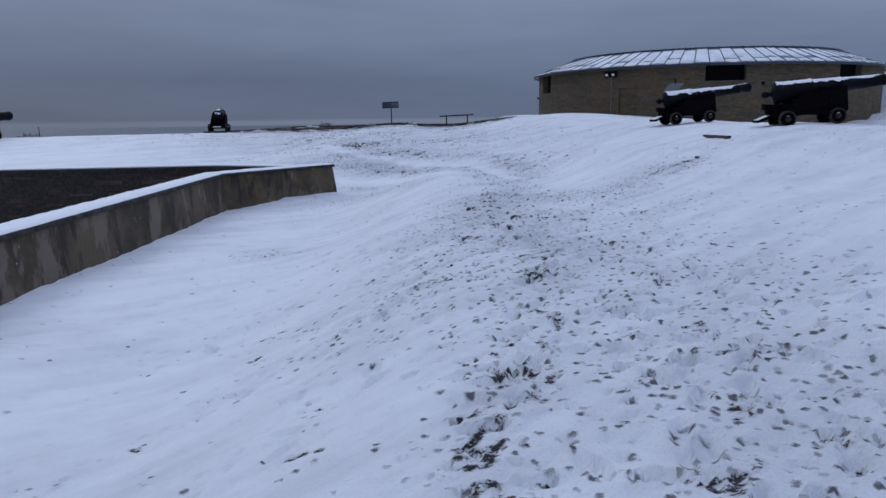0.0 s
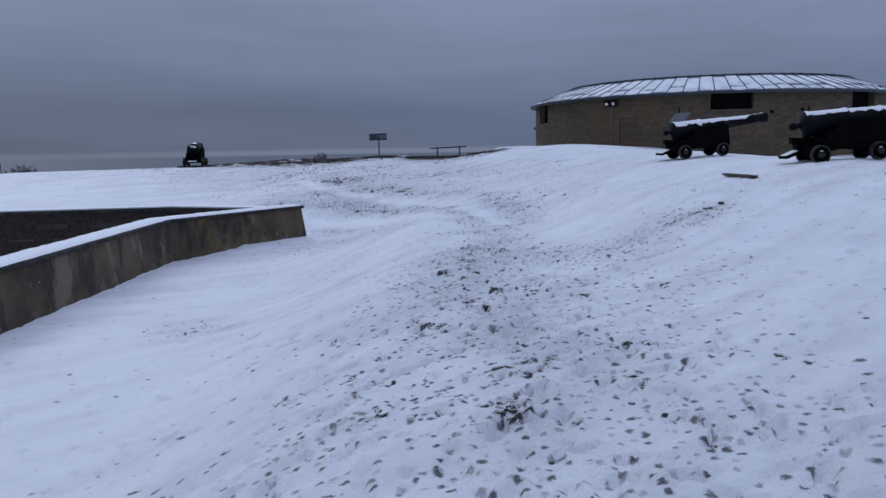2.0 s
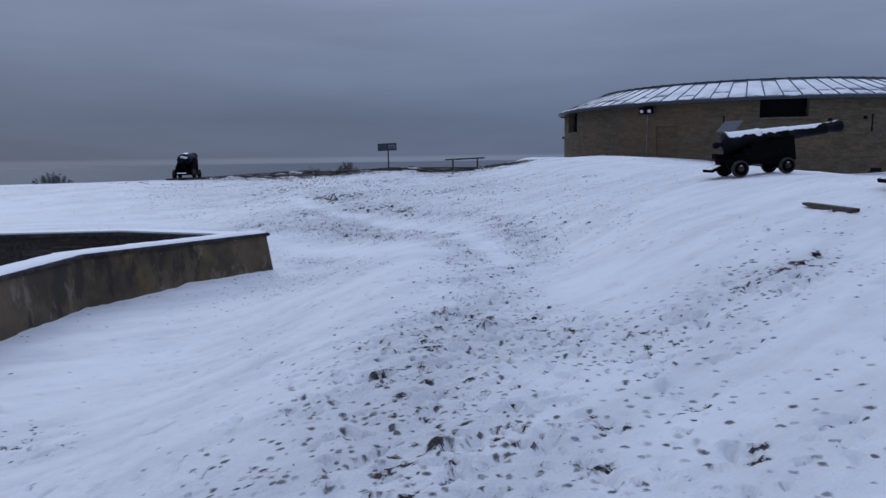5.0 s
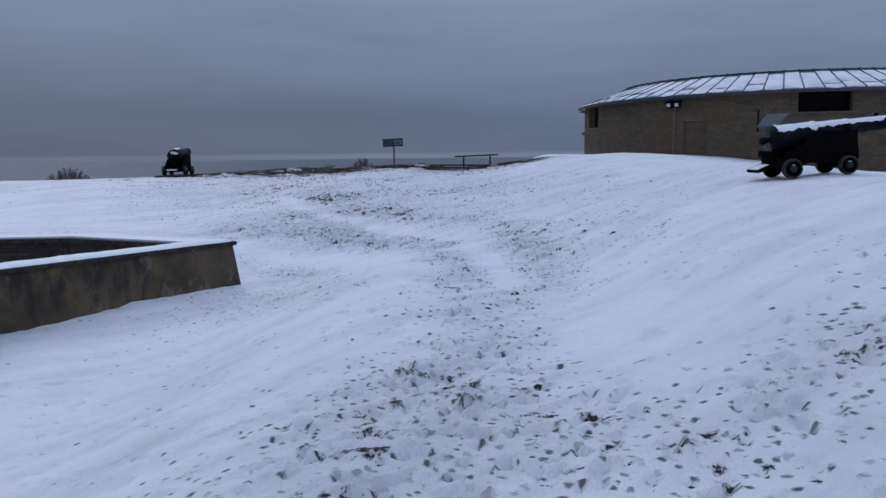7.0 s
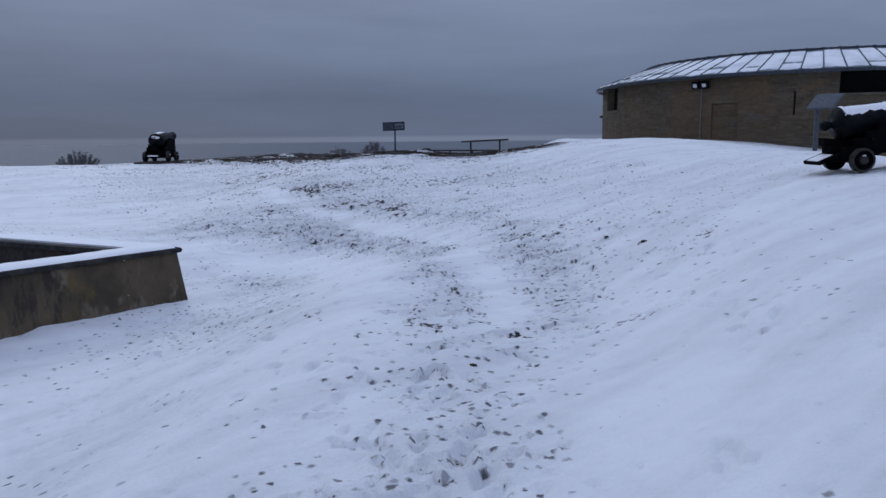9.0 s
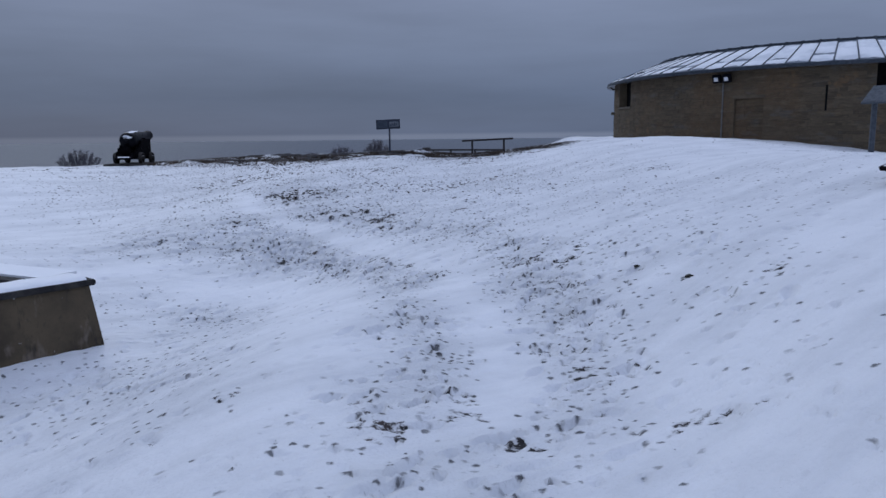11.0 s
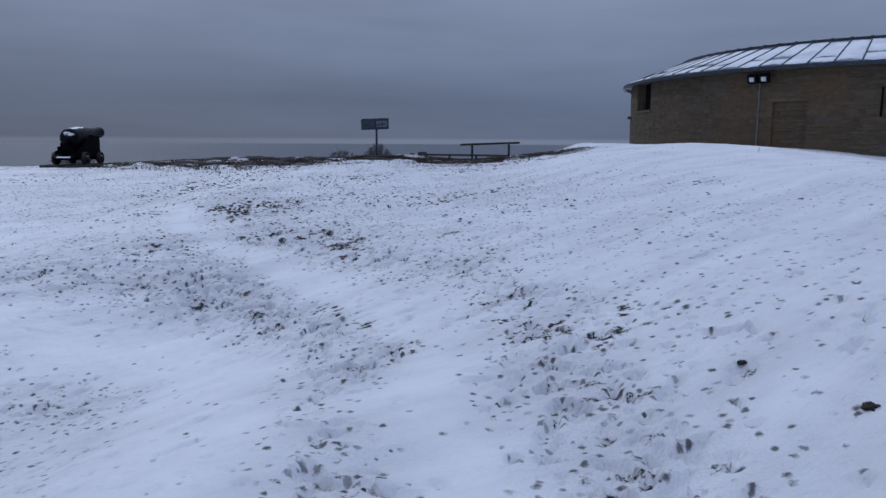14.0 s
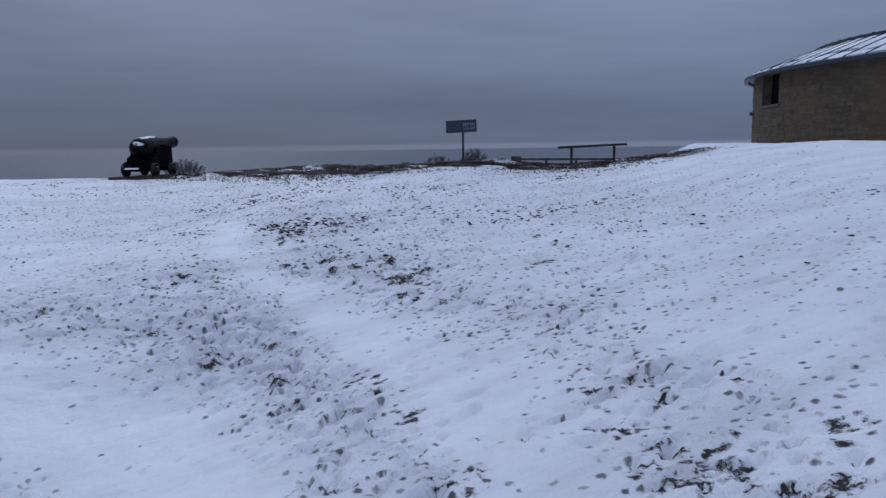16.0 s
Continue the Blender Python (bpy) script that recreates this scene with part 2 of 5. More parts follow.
# near-black colour standing in for the shade in openings and under the eaves
M_DARK = plain("painted_shade_black", (0.004, 0.004, 0.005), (0.009, 0.008, 0.008), 0.9, gloss=0.1)
M_IRON = plain("black_painted_iron", (0.002, 0.0025, 0.0045), (0.006, 0.006, 0.009), 0.55, 0.0, 9.0, 0.005, 35, 0.09)
M_CARRIAGE = timber("black_painted_oak", (0.002, 0.002, 0.003), (0.006, 0.005, 0.006), 0.9, 0.04)
M_RIM = plain("worn_iron_tyre", (0.012, 0.011, 0.010), (0.045, 0.038, 0.033), 0.7, 0.3)
M_BOARD = timber("weathered_plank", (0.028, 0.023, 0.019), (0.085, 0.068, 0.052))
M_RAIL = timber("dark_rail_timber", (0.018, 0.016, 0.016), (0.05, 0.043, 0.04))
M_SIGNFRAME = plain("navy_sign_paint", (0.016, 0.024, 0.045), (0.028, 0.038, 0.062), 0.4)
M_PRINT = plain("printed_sign_pale", (0.09, 0.11, 0.14), (0.20, 0.22, 0.25), 0.4, 0, 20)
M_PRINT2 = plain("printed_sign_dim", (0.030, 0.045, 0.07), (0.06, 0.08, 0.11), 0.4, 0, 20)
M_GLASS = plain("lamp_glass", (0.62, 0.63, 0.66), (0.78, 0.79, 0.82), 0.2)
M_PIPE = plain("grey_conduit", (0.13, 0.125, 0.12), (0.19, 0.18, 0.17), 0.5)
M_PANEL = plain("grey_panel_enamel", (0.055, 0.065, 0.08), (0.085, 0.098, 0.115), 0.6, gloss=0.25)
# bark paled to grey to carry the haze of distance
M_TWIG = plain("bare_twigs_hazed", (0.13, 0.125, 0.14), (0.20, 0.185, 0.195), 0.9)
M_GRASS = plain("winter_grass", (0.034, 0.025, 0.017), (0.085, 0.058, 0.038), 0.9, 0, 3.0)
M_CLOD = plain("frozen_turf", (0.008, 0.007, 0.006), (0.035, 0.028, 0.018), 0.95, 0, 18.0, 0.02, 30)


def turf_lumps():
    k = Nodes("dark_turf_tufts", 0.95)
    k.matt(0.15)
    r = k.island()
    col = k.mix(r, (0.016, 0.014, 0.014), (0.055, 0.042, 0.034))
    col = k.mix(k.span(k.noise(0.6, 3, 0.5, k.world_place()), 0.5, 0.62, 0.0, 0.5), col, (0.085, 0.048, 0.032))
    return k.done(col)


M_TURF = turf_lumps()
# distance haze is mixed into this blue-grey, as there is no fog
M_HILL = plain("hazed_wooded_shore", (0.10, 0.125, 0.165), (0.145, 0.175, 0.225), 1.0, 0, 0.02)


# ---- building blocks ----
def mesh_of(name, bm, material):
    me = bpy.data.meshes.new(name)
    bmesh.ops.recalc_face_normals(bm, faces=bm.faces)
    bm.to_mesh(me)
    bm.free()
    me.materials.append(material)
    return me


def part(name, bm, material, parent, label="", smooth=False):
    me = mesh_of(name, bm, material) if isinstance(bm, bmesh.types.BMesh) else bm
    if smooth:
        me.shade_smooth()
    ob = new(name, me)
    ob.parent = parent
    return tagged(ob, label)


def thing(name, m, label, category, group="", kind=""):
    ob = new(name)
    ob.empty_display_size = 0.2
    ob.matrix_world = m
    return tagged(ob, label, category, group, kind)


def box(bm, x0, x1, y0, y1, z0, z1, m=None, bevel=0.0):
    made = bmesh.ops.create_cube(bm, size=1.0)["verts"]
    for v in made:
        v.co = Vector((x0 if v.co.x < 0 else x1, y0 if v.co.y < 0 else y1, z0 if v.co.z < 0 else z1))
    if bevel:
        edges = list({e for v in made for e in v.link_edges})
        made = bmesh.ops.bevel(bm, geom=edges, offset=bevel, segments=1, affect="EDGES")["verts"]
    if m:
        bmesh.ops.transform(bm, matrix=m, verts=[v for v in made if v.is_valid])
    return bm


def boxed(*args, **kw):
    return box(bmesh.new(), *args, **kw)


def lathe(profile, n=28, bm=None, capped=True):
    """A turned solid from (along, radius) pairs, along x."""
    bm = bm or bmesh.new()
    rings = []
    for along, r in profile:
        rings.append([bm.verts.new((along, r * math.cos(2 * math.pi * i / n), r * math.sin(2 * math.pi * i / n))) for i in range(n)])
    for one, two in zip(rings, rings[1:]):
        for i in range(n):
            bm.faces.new((one[i], one[(i + 1) % n], two[(i + 1) % n], two[i]))
    if capped:
        bm.faces.new(rings[0]), bm.faces.new(rings[-1])
    return bm


def turned(bm, m):
    bmesh.ops.transform(bm, matrix=m, verts=bm.verts)
    return bm


def extruded(outline, y0, y1, bevel=0.0):
    """An upright (x, z) outline given thickness along y."""
    bm = bmesh.new()
    front = [bm.verts.new((x, y0, z)) for x, z in outline]
    back = [bm.verts.new((x, y1, z)) for x, z in outline]
    bm.faces.new(front), bm.faces.new(back[::-1])
    n = len(outline)
    for i in range(n):
        bm.faces.new((front[i], back[i], back[(i + 1) % n], front[(i + 1) % n]))
    if bevel:
        bmesh.ops.bevel(bm, geom=list(bm.edges), offset=bevel, segments=1, affect="EDGES")
    return bm


def value_noise(x, y, size, seed):
    """Smooth noise from -1 to 1 over arrays of places."""
    gx, gy = np.asarray(x) / size, np.asarray(y) / size
    ix, iy = np.floor(gx).astype(np.int64), np.floor(gy).astype(np.int64)
    fx, fy = gx - ix, gy - iy
    fx, fy = fx * fx * (3 - 2 * fx), fy * fy * (3 - 2 * fy)

    def corner(i, j):
        h = (i * 374761393 + j * 668265263 + seed * 2147483647) & 0xFFFFFFFF
        h = ((h ^ (h >> 13)) * 1274126177) & 0xFFFFFFFF
        return ((h ^ (h >> 16)) & 0xFFFF) / 32767.5 - 1

    low = corner(ix, iy) * (1 - fx) + corner(ix + 1, iy) * fx
    high = corner(ix, iy + 1) * (1 - fx) + corner(ix + 1, iy + 1) * fx
    return low * (1 - fy) + high * fy


# ---- the lie of the land ----
COLUMNS = (-20, -11, -6.5, -4, -2, 0, 2, 4, 7.5, 15)
CONTOURS = (
    (0, -0.45, -0.40, -0.32, -0.22, -0.08, 0.05, 0.12, 0.30, 0.63, 1.38),
    (5, -0.18, -0.20, -0.21, -0.30, -0.40, 0.19, 0.38, 0.73, 0.87, 1.14),
    (9, 0.02, -0.05, -0.17, -0.27, -0.23, 0.28, 0.43, 0.70, 1.06, 0.94),
    (13, 0.20, 0.15, -0.14, -0.34, -0.35, 0.26, 0.40, 0.95, 1.36, 0.70),
    (17, 0.37, 0.38, -0.09, -0.27, -0.22, 0.36, 0.29, 0.92, 1.40, 0.77),
    (20.5, 0.57, 0.41, 0.34, -0.06, -0.23, 0.20, 0.57, 1.00, 1.41, 0.70),
    (24, 0.86, 0.46, 0.23, 0.43, 0.41, 0.55, 0.74, 1.08, 1.53, 0.34),
    (28.5, 1.03, 1.05, 0.67, 0.91, 0.90, 0.84, 1.00, 1.35, 1.44, 0.90),
    (33.5, 0.70, 1.08, 1.29, 1.31, 1.40, 1.29, 1.44, 1.67, 1.71, 0.66),
    (40, 1.12, 0.87, 0.78, 1.03, 1.15, 1.09, 1.46, 1.74, 1.70, 2.06),
)
SEA_LEVEL = -12.0


def spline_weights(knots, q):
    """Weights of a smooth curve through values at the knots."""
    v = np.array(knots, float)
    q = np.clip(q, v[0], v[-1])
    i = np.clip(np.searchsorted(v, q) - 1, 0, len(v) - 2)
    h, r = v[i + 1] - v[i], np.arange(len(q))
    t = (q - v[i]) / h
    w = np.zeros((len(q), len(v)))

    def slope(j, f):
        lo, hi = np.clip(j - 1, 0, len(v) - 1), np.clip(j + 1, 0, len(v) - 1)
        d = f / (v[hi] - v[lo])
        np.add.at(w, (r, hi), d)
        np.add.at(w, (r, lo), -d)

    np.add.at(w, (r, i), 2 * t**3 - 3 * t * t + 1)
    np.add.at(w, (r, i + 1), -2 * t**3 + 3 * t * t)
    slope(i, h * (t**3 - 2 * t * t + t))
    slope(i + 1, h * (t**3 - t * t))
    return w


def crest_line(x):
    """How far ahead the hilltop goes before it falls to the sea."""
    s = np.clip((np.asarray(x, float) - 2.0) / 4.5, 0, 1)
    return 36.5 + 26 * s * s * (3 - 2 * s)


HEIGHTS = np.array([row[1:] for row in CONTOURS])
ROW_AT = [row[0] for row in CONTOURS]


def land(x, y):
    x, y = np.atleast_1d(np.asarray(x, float)), np.atleast_1d(np.asarray(y, float))
    z = np.einsum("nj,ni,ji->n", spline_weights(ROW_AT, y), spline_weights(COLUMNS, x), HEIGHTS)
    over = np.maximum(y - crest_line(x), 0)
    fall = 15.0 * (1 - np.exp(-(over / 14.0) ** 2))
    west = np.maximum(-26 - x, 0)
    fall = np.maximum(fall, 15.0 * (1 - np.exp(-(west / 40.0) ** 2)))
    return z - fall


def ground(x, y):
    return float(land(x, y)[0])


# ---- ground, with its tracks and bare patches ----
TRAILS = [  # (half width, strength, way): where feet have thinned the snow, or the wind has filled it
    (0.34, 0.60, [(0.12, 1.5), (0.2, 3.1), (0.47, 3.8), (0.62, 4.5), (0.75, 5.4), (0.9, 6.9), (0.8, 8.5), (0.85, 10.0), (1.0, 11.6), (1.05, 14.0)]),
    (1.0, 0.58, [(1.35, 1.0), (1.5, 4.0), (1.35, 7.0), (1.3, 9.3), (1.25, 11.2)]),
    (0.50, 0.46, [(-0.4, 5.5), (-0.1, 7.2), (0.2, 8.6), (0.45, 10.0), (0.75, 12.2)]),
    (0.45, 0.52, [(1.75, 10.7), (2.4, 10.6), (3.0, 11.2), (3.9, 11.7)]),
    (0.65, 0.48, [(1.1, 12.0), (1.3, 15.5), (1.7, 17.5), (1.8, 19.5)]),
    (0.40, 0.55, [(2.1, 15.6), (2.1, 17.0), (1.95, 18.6), (1.75, 20.0), (1.45, 21.2), (0.9, 22.5), (0.2, 22.9), (-0.6, 23.7), (-1.5, 24.6), (-2.3, 25.2), (-3.3, 26.4), (-3.4, 28.1)]),
    # trodden, dirty band; the slope's shade is painted in as extra wear
    (0.64, 1.0, [(-4.3, 22.9), (-3.3, 23.0), (-2.3, 22.8), (-1.5, 22.3), (-0.8, 21.6), (-0.2, 20.8), (0.15, 20.0)]),
    (0.42, 0.58, [(0.15, 20.0), (0.45, 18.6), (0.75, 17.0), (0.85, 15.6)]),
    (0.32, -0.72, [(1.38, 15.6), (1.40, 16.6), (1.20, 18.0), (0.53, 20.2), (-0.29, 21.95), (-0.75, 22.45), (-1.5, 23.2), (-2.3, 23.9), (-3.0, 24.6), (-4.5, 26.6)]),
    (0.42, -0.55, [(-4.4, 21.4), (-3.3, 21.4), (-2.0, 21.1), (-1.2, 20.5), (-0.4, 18.4), (0.1, 16.5)]),
    (0.55, -0.15, [(-1.6, 8.0), (-1.0, 11.0), (-0.6, 14.0), (-0.3, 16.0)]),
]
WORN_SPOTS = [  # (x, y, reach across, reach along, strength)
    (-2.2, 19.9, 0.8, 0.55, 0.55), (-2.0, 17.3, 1.1, 1.0, 0.50), (-0.6, 16.0, 0.6, 0.6, 0.22), (-2.6, 10.5, 0.7, 0.7, 0.52), (2.9, 19.0, 0.9, 1.1, 0.15),
    (-3.2, 24.2, 1.5, 0.6, 0.70), (-1.4, 24.6, 1.3, 0.7, 0.75), (-3.2, 26.4, 1.4, 0.7, 0.70), (-2.6, 22.3, 2.4, 0.8, 0.30), (-2.0, 28.5, 5.5, 1.8, 0.32), (-7.0, 27.5, 3.5, 2.2, 0.24),
    (3.0, 24.0, 1.6, 1.6, 0.12), (-5.0, 31.5, 6.5, 1.6, 0.55), (1.5, 28.0, 2.2, 2.0, 0.22), (4.4, 26.3, 0.5, 0.7, 0.35), (5.0, 13.5, 0.8, 0.6, 0.12),
]
CREST_SPOTS = [(-4.6, 32.5, 3.6, 0.75, 1.5), (-4.5, 34.0, 4.6, 1.0, 1.5), (0.0, 34.9, 2.6, 0.8, 1.4), (-1.2, 33.1, 2.0, 0.5, 1.0), (-8.2, 32.4, 1.7, 0.45, 0.8), (-10.5, 32.6, 1.6, 0.7, 0.6), (-16.6, 29.0, 1.6, 0.8, 0.6), (2.6, 35.0, 1.4, 1.6, 0.55), (-2.3, 32.15, 0.8, 0.25, -0.9)]
SMOOTH_SPOTS = [(2.45, 12.9, 0.45, 1.0, 0.45), (-2.8, 13.0, 1.4, 3.0, 0.30), (6.5, 17.0, 2.0, 2.8, 0.35), (2.2, 13.4, 1.0, 0.9, 0.25), (-3.6, 6.5, 1.3, 4.0, 0.30), (5.5, 30.0, 3.0, 5.0, 0.40), (4.6, 8.0, 1.6, 3.5, 0.10), (-13.0, 24.0, 5.0, 4.0, 0.35), (1.0, 13.8, 0.5, 0.8, 0.15)]
PAW_SPOTS = [(2.9, 18.9, 0.9, 0.9, 0.75), (3.2, 20.8, 0.8, 1.2, 0.50), (2.3, 17.6, 0.8, 0.8, 0.25), (2.2, 4.5, 1.0, 2.6, 0.45), (2.6, 9.0, 0.9, 1.4, 0.22), (-1.4, 17.2, 1.3, 1.3, 0.25), (3.2, 15.8, 1.0, 1.2, 0.20), (1.5, 7.0, 0.9, 4.5, 0.35), (-2.2, 19.8, 1.0, 0.8, 0.35), (2.8, 11.4, 0.8, 0.5, 0.80), (-1.6, 17.6, 1.0, 0.8, 0.35), (3.4, 17.4, 0.8, 1.0, 0.30), (-1.8, 22.3, 2.0, 1.0, 0.30)]
# tufts of turf kicked bare, stretch by stretch: (x, y)
KICKED_NEAR = [(0.17, 2.71), (0.19, 3.0), (0.18, 3.38), (0.29, 3.15), (0.48, 3.6), (0.45, 3.88), (0.6, 4.3), (0.71, 3.76), (0.69, 4.97), (1.08, 2.63), (1.44, 3.3), (1.36, 3.24), (1.64, 3.78), (1.71, 2.94), (1.57, 4.29), (0.92, 6.84), (0.9, 6.5), (0.77, 6.09), (0.33, 7.89), (0.18, 7.62), (0.4, 6.3), (0.78, 5.85), (1.72, 6.94), (1.52, 6.27), (1.59, 5.72), (2.47, 6.29), (0.9, 7.1), (0.75, 8.38)]
KICKED_MIDDLE = [(0.8, 8.85), (0.46, 9.97), (0.62, 10.33), (1.83, 10.76), (1.5, 11.74), (0.83, 9.27), (0.67, 9.34), (1.23, 8.83), (1.23, 9.05), (1.74, 9.03), (2.25, 9.21), (2.41, 8.58), (2.05, 10.16), (2.43, 10.36), (2.36, 10.78), (1.11, 11.83), (1.66, 8.57), (0.77, 8.61), (0.6, 11.21), (0.67, 10.02), (1.53, 11.22), (1.0, 9.69), (1.87, 11.2), (3.6, 11.6), (3.3, 11.4)]
KICKED_TURN = [(0.83, 15.33), (0.9, 15.25), (1.24, 15.88), (1.58, 15.23), (2.42, 15.34), (2.05, 16.14), (2.14, 16.95), (2.0, 17.87), (2.07, 18.74), (1.91, 18.64), (1.73, 19.97), (2.08, 19.74), (1.52, 19.99), (1.37, 18.7), (1.08, 15.96), (1.03, 16.69), (0.89, 22.63), (3.67, 17.61), (1.27, 15.6), (1.47, 20.18), (1.49, 19.91), (1.87, 19.82), (1.23, 20.82), (1.12, 21.16), (1.53, 21.07), (1.97, 20.84), (1.38, 21.85), (1.55, 20.73), (1.35, 20.4)]
KICKED_CREST = [(-2.05, 24.7), (-0.7, 23.99), (-1.42, 24.62), (-3.06, 23.78), (-3.13, 26.11), (-2.56, 22.46), (0.61, 24.2), (-0.42, 21.61), (-8.47, 28.0), (1.56, 28.5), (1.04, 22.55), (0.92, 22.7), (0.54, 22.46), (-0.81, 23.98), (-1.18, 24.36), (-1.89, 24.99), (-3.36, 26.36), (-3.33, 23.79), (-0.16, 21.35), (0.19, 20.83), (-0.82, 21.27), (0.62, 19.95), (0.17, 22.18), (0.86, 22.13), (-3.41, 28.14), (-0.55, 23.46), (1.25, 22.85), (-1.94, 22.21), (-8.42, 24.0), (-2.2, 19.9), (4.41, 26.3)]
KICKED_SLOPE = [(-1.4, 6.09), (-0.42, 4.89), (-1.49, 5.56), (-0.7, 3.9), (-0.65, 3.29), (-1.82, 4.19), (-0.19, 6.96), (0.05, 6.68), (-0.67, 6.83), (-2.47, 10.35), (-2.89, 10.73), (-0.02, 6.73), (0.22, 7.77), (0.0, 8.74), (0.03, 6.22), (-0.24, 15.81)]
BIG_KICKS = [(3.94, 11.77, 0.17), (3.78, 11.68, 0.10), (2.12, 16.44, 0.12), (1.73, 20.13, 0.11), (1.77, 19.95, 0.10), (2.13, 19.81, 0.15), (2.37, 20.17, 0.13), (0.92, 6.7, 0.13), (0.77, 6.09, 0.10), (0.18, 3.0, 0.11), (0.45, 3.88, 0.13), (1.08, 2.63, 0.11), (1.58, 15.23, 0.09), (0.83, 15.33, 0.10), (0.33, 7.89, 0.11)]


def spots(x, y, rows):
    return sum(strength * np.exp(-((((x - cx) / rx) ** 2) + ((y - cy) / ry) ** 2)) for cx, cy, rx, ry, strength in rows)


def trail_field(x, y):
    """How worn the snow is at a place."""
    wob = 0.22 * value_noise(x, y, 1.1, 5) + 0.10 * value_noise(x, y, 0.4, 15)
    f = spots(x, y, WORN_SPOTS) + spots(x, y, CREST_SPOTS) - spots(x, y, SMOOTH_SPOTS)
    for half, strength, way in TRAILS:
        best = np.full_like(x, 1e9)
        for (ax, ay), (bx, by) in zip(way, way[1:]):
            t = np.clip(((x - ax) * (bx - ax) + (y - ay) * (by - ay)) / ((bx - ax) ** 2 + (by - ay) ** 2), 0, 1)
            best = np.minimum(best, np.hypot(x + wob - ax - t * (bx - ax), y - ay - t * (by - ay)))
        f += strength * np.exp(-((best / half) ** 2))
    return f


def spaced(*stretches):
    """Places in a row: (from, to, step) one after another."""
    return np.unique(np.concatenate([np.arange(lo, hi, step) for lo, hi, step in stretches]).round(4))


FACE = [(-4.50, -4.0), (-4.57, 7.0), (-4.68, 15.58), (-2.79, 18.47)]  # outer line of the parapet
# line of the sunken way between parapet and retaining wall
TRENCH = [(-4.72, -6.0), (-4.9, 15.45), (-3.05, 18.45), (-6.25, 19.72), (-11.3, 18.85), (-24.0, 18.2), (-24.0, -6.0)]


def inside(x, y, outline):
    hit = np.zeros(x.shape, bool)
    for (ax, ay), (bx, by) in zip(outline, outline[1:] + outline[:1]):
        crosses = (ay > y) != (by > y)
        hit ^= crosses & (x < (bx - ax) * (y - ay) / ((by - ay) or 1e-9) + ax)
    return hit


def build_ground():
    gx = spaced((-420, -60, 20), (-60, -20, 2), (-20, -6, 0.35), (-6, -2.6, 0.06), (-2.6, 4.2, 0.026), (4.2, 8, 0.06), (8, 16, 0.3), (16, 60, 2), (60, 421, 20))
    gy = spaced((-300, -20, 14), (-20, 1.5, 1.0), (1.5, 24.5, 0.026), (24.5, 29, 0.05), (29, 30.8, 0.08), (30.8, 34, 0.05), (34, 38, 0.09), (38, 70, 1.0), (70, 421, 14))
    x, y = [g.ravel() for g in np.meshgrid(gx, gy)]
    z = land(x, y)
    nx, ny = len(gx), len(gy)
    near = (x > -30) & (x < 30) & (y > -5) & (y < 45)
    worn = np.where(near, trail_field(x, y), 0.0)
    paws = np.where(near, spots(x, y, PAW_SPOTS), 0.0)
    # wind-laid drifts, slantwise over the slope, and lumps where it is trodden
    along, across = 0.79 * x + 0.62 * y, -0.62 * x + 0.79 * y
    z += np.where(near, 0.020 * value_noise(along * 0.6, across, 1.0, 1) + 0.013 * value_noise(along * 0.4, across + 0.15 * value_noise(x, y, 0.7, 18), 0.36, 2) + 0.009 * value_noise(x, y, 0.17, 3) + 0.005 * value_noise(x, y, 0.08, 13), 0)
    z += np.where(near, np.clip(worn, 0, 1) * (0.016 * value_noise(x, y, 0.22, 4) + 0.012 * value_noise(x, y, 0.10, 6)), 0)
    worn = worn + np.where(near, 0.14 + 0.20 * np.clip((y - 19) / 5, 0, 1) + 0.14 * value_noise(x, y, 2.6, 8) + 0.16 * value_noise(x, y, 0.9, 9) + 0.10 * value_noise(x, y, 0.35, 10), 0)
    paws = paws + np.where(near, 0.17 + 0.7 * np.clip(worn, 0, 0.7) + 0.10 * value_noise(x, y, 1.2, 11), 0)
    # tussocks: the higher their tips, the more turf shows through
    tuft = 0.6 * value_noise(x + 0.05 * value_noise(x, y, 0.3, 21), y, 0.15, 22) + 0.4 * value_noise(x, 0.8 * y, 0.085, 23)
    tip = np.clip(tuft - 0.25, 0, 1) * np.clip(worn - 0.25, 0.0, 1.0)
    z += np.where(near, 0.05 * tip, 0)
    crest = np.clip(spots(x, y, CREST_SPOTS), 0, 1.3)
    streaks = value_noise(0.3 * x, y + 0.1 * x, 0.22, 31)
    z += np.where(near, 0.05 * crest * value_noise(x, y, 0.3, 32), 0)
    bare = np.where(near, 2.2 * tip + crest * (1.15 + 1.3 * streaks), 0)
    zz, bb, ww = z.reshape(ny, nx), bare.reshape(ny, nx), worn.reshape(ny, nx)
    rng = np.random.RandomState(4)

    def dent(px, py, long, wide, turn, deep, dirt):
        r = max(long, wide) * 1.7
        i0, i1 = np.searchsorted(gx, (px - r, px + r))
        j0, j1 = np.searchsorted(gy, (py - r, py + r))
        if i1 - i0 < 2 or j1 - j0 < 2:
            return
        dx, dy = np.meshgrid(gx[i0:i1] - px, gy[j0:j1] - py)
        u, v = dx * math.cos(turn) + dy * math.sin(turn), -dx * math.sin(turn) + dy * math.cos(turn)
        q = np.sqrt((u / long) ** 2 + (v / wide) ** 2)
        zz[j0:j1, i0:i1] += -deep * np.clip(1.15 - q, 0, 0.4) * 2.5 + deep * 0.30 * np.exp(-(((q - 1.35) / 0.25) ** 2))
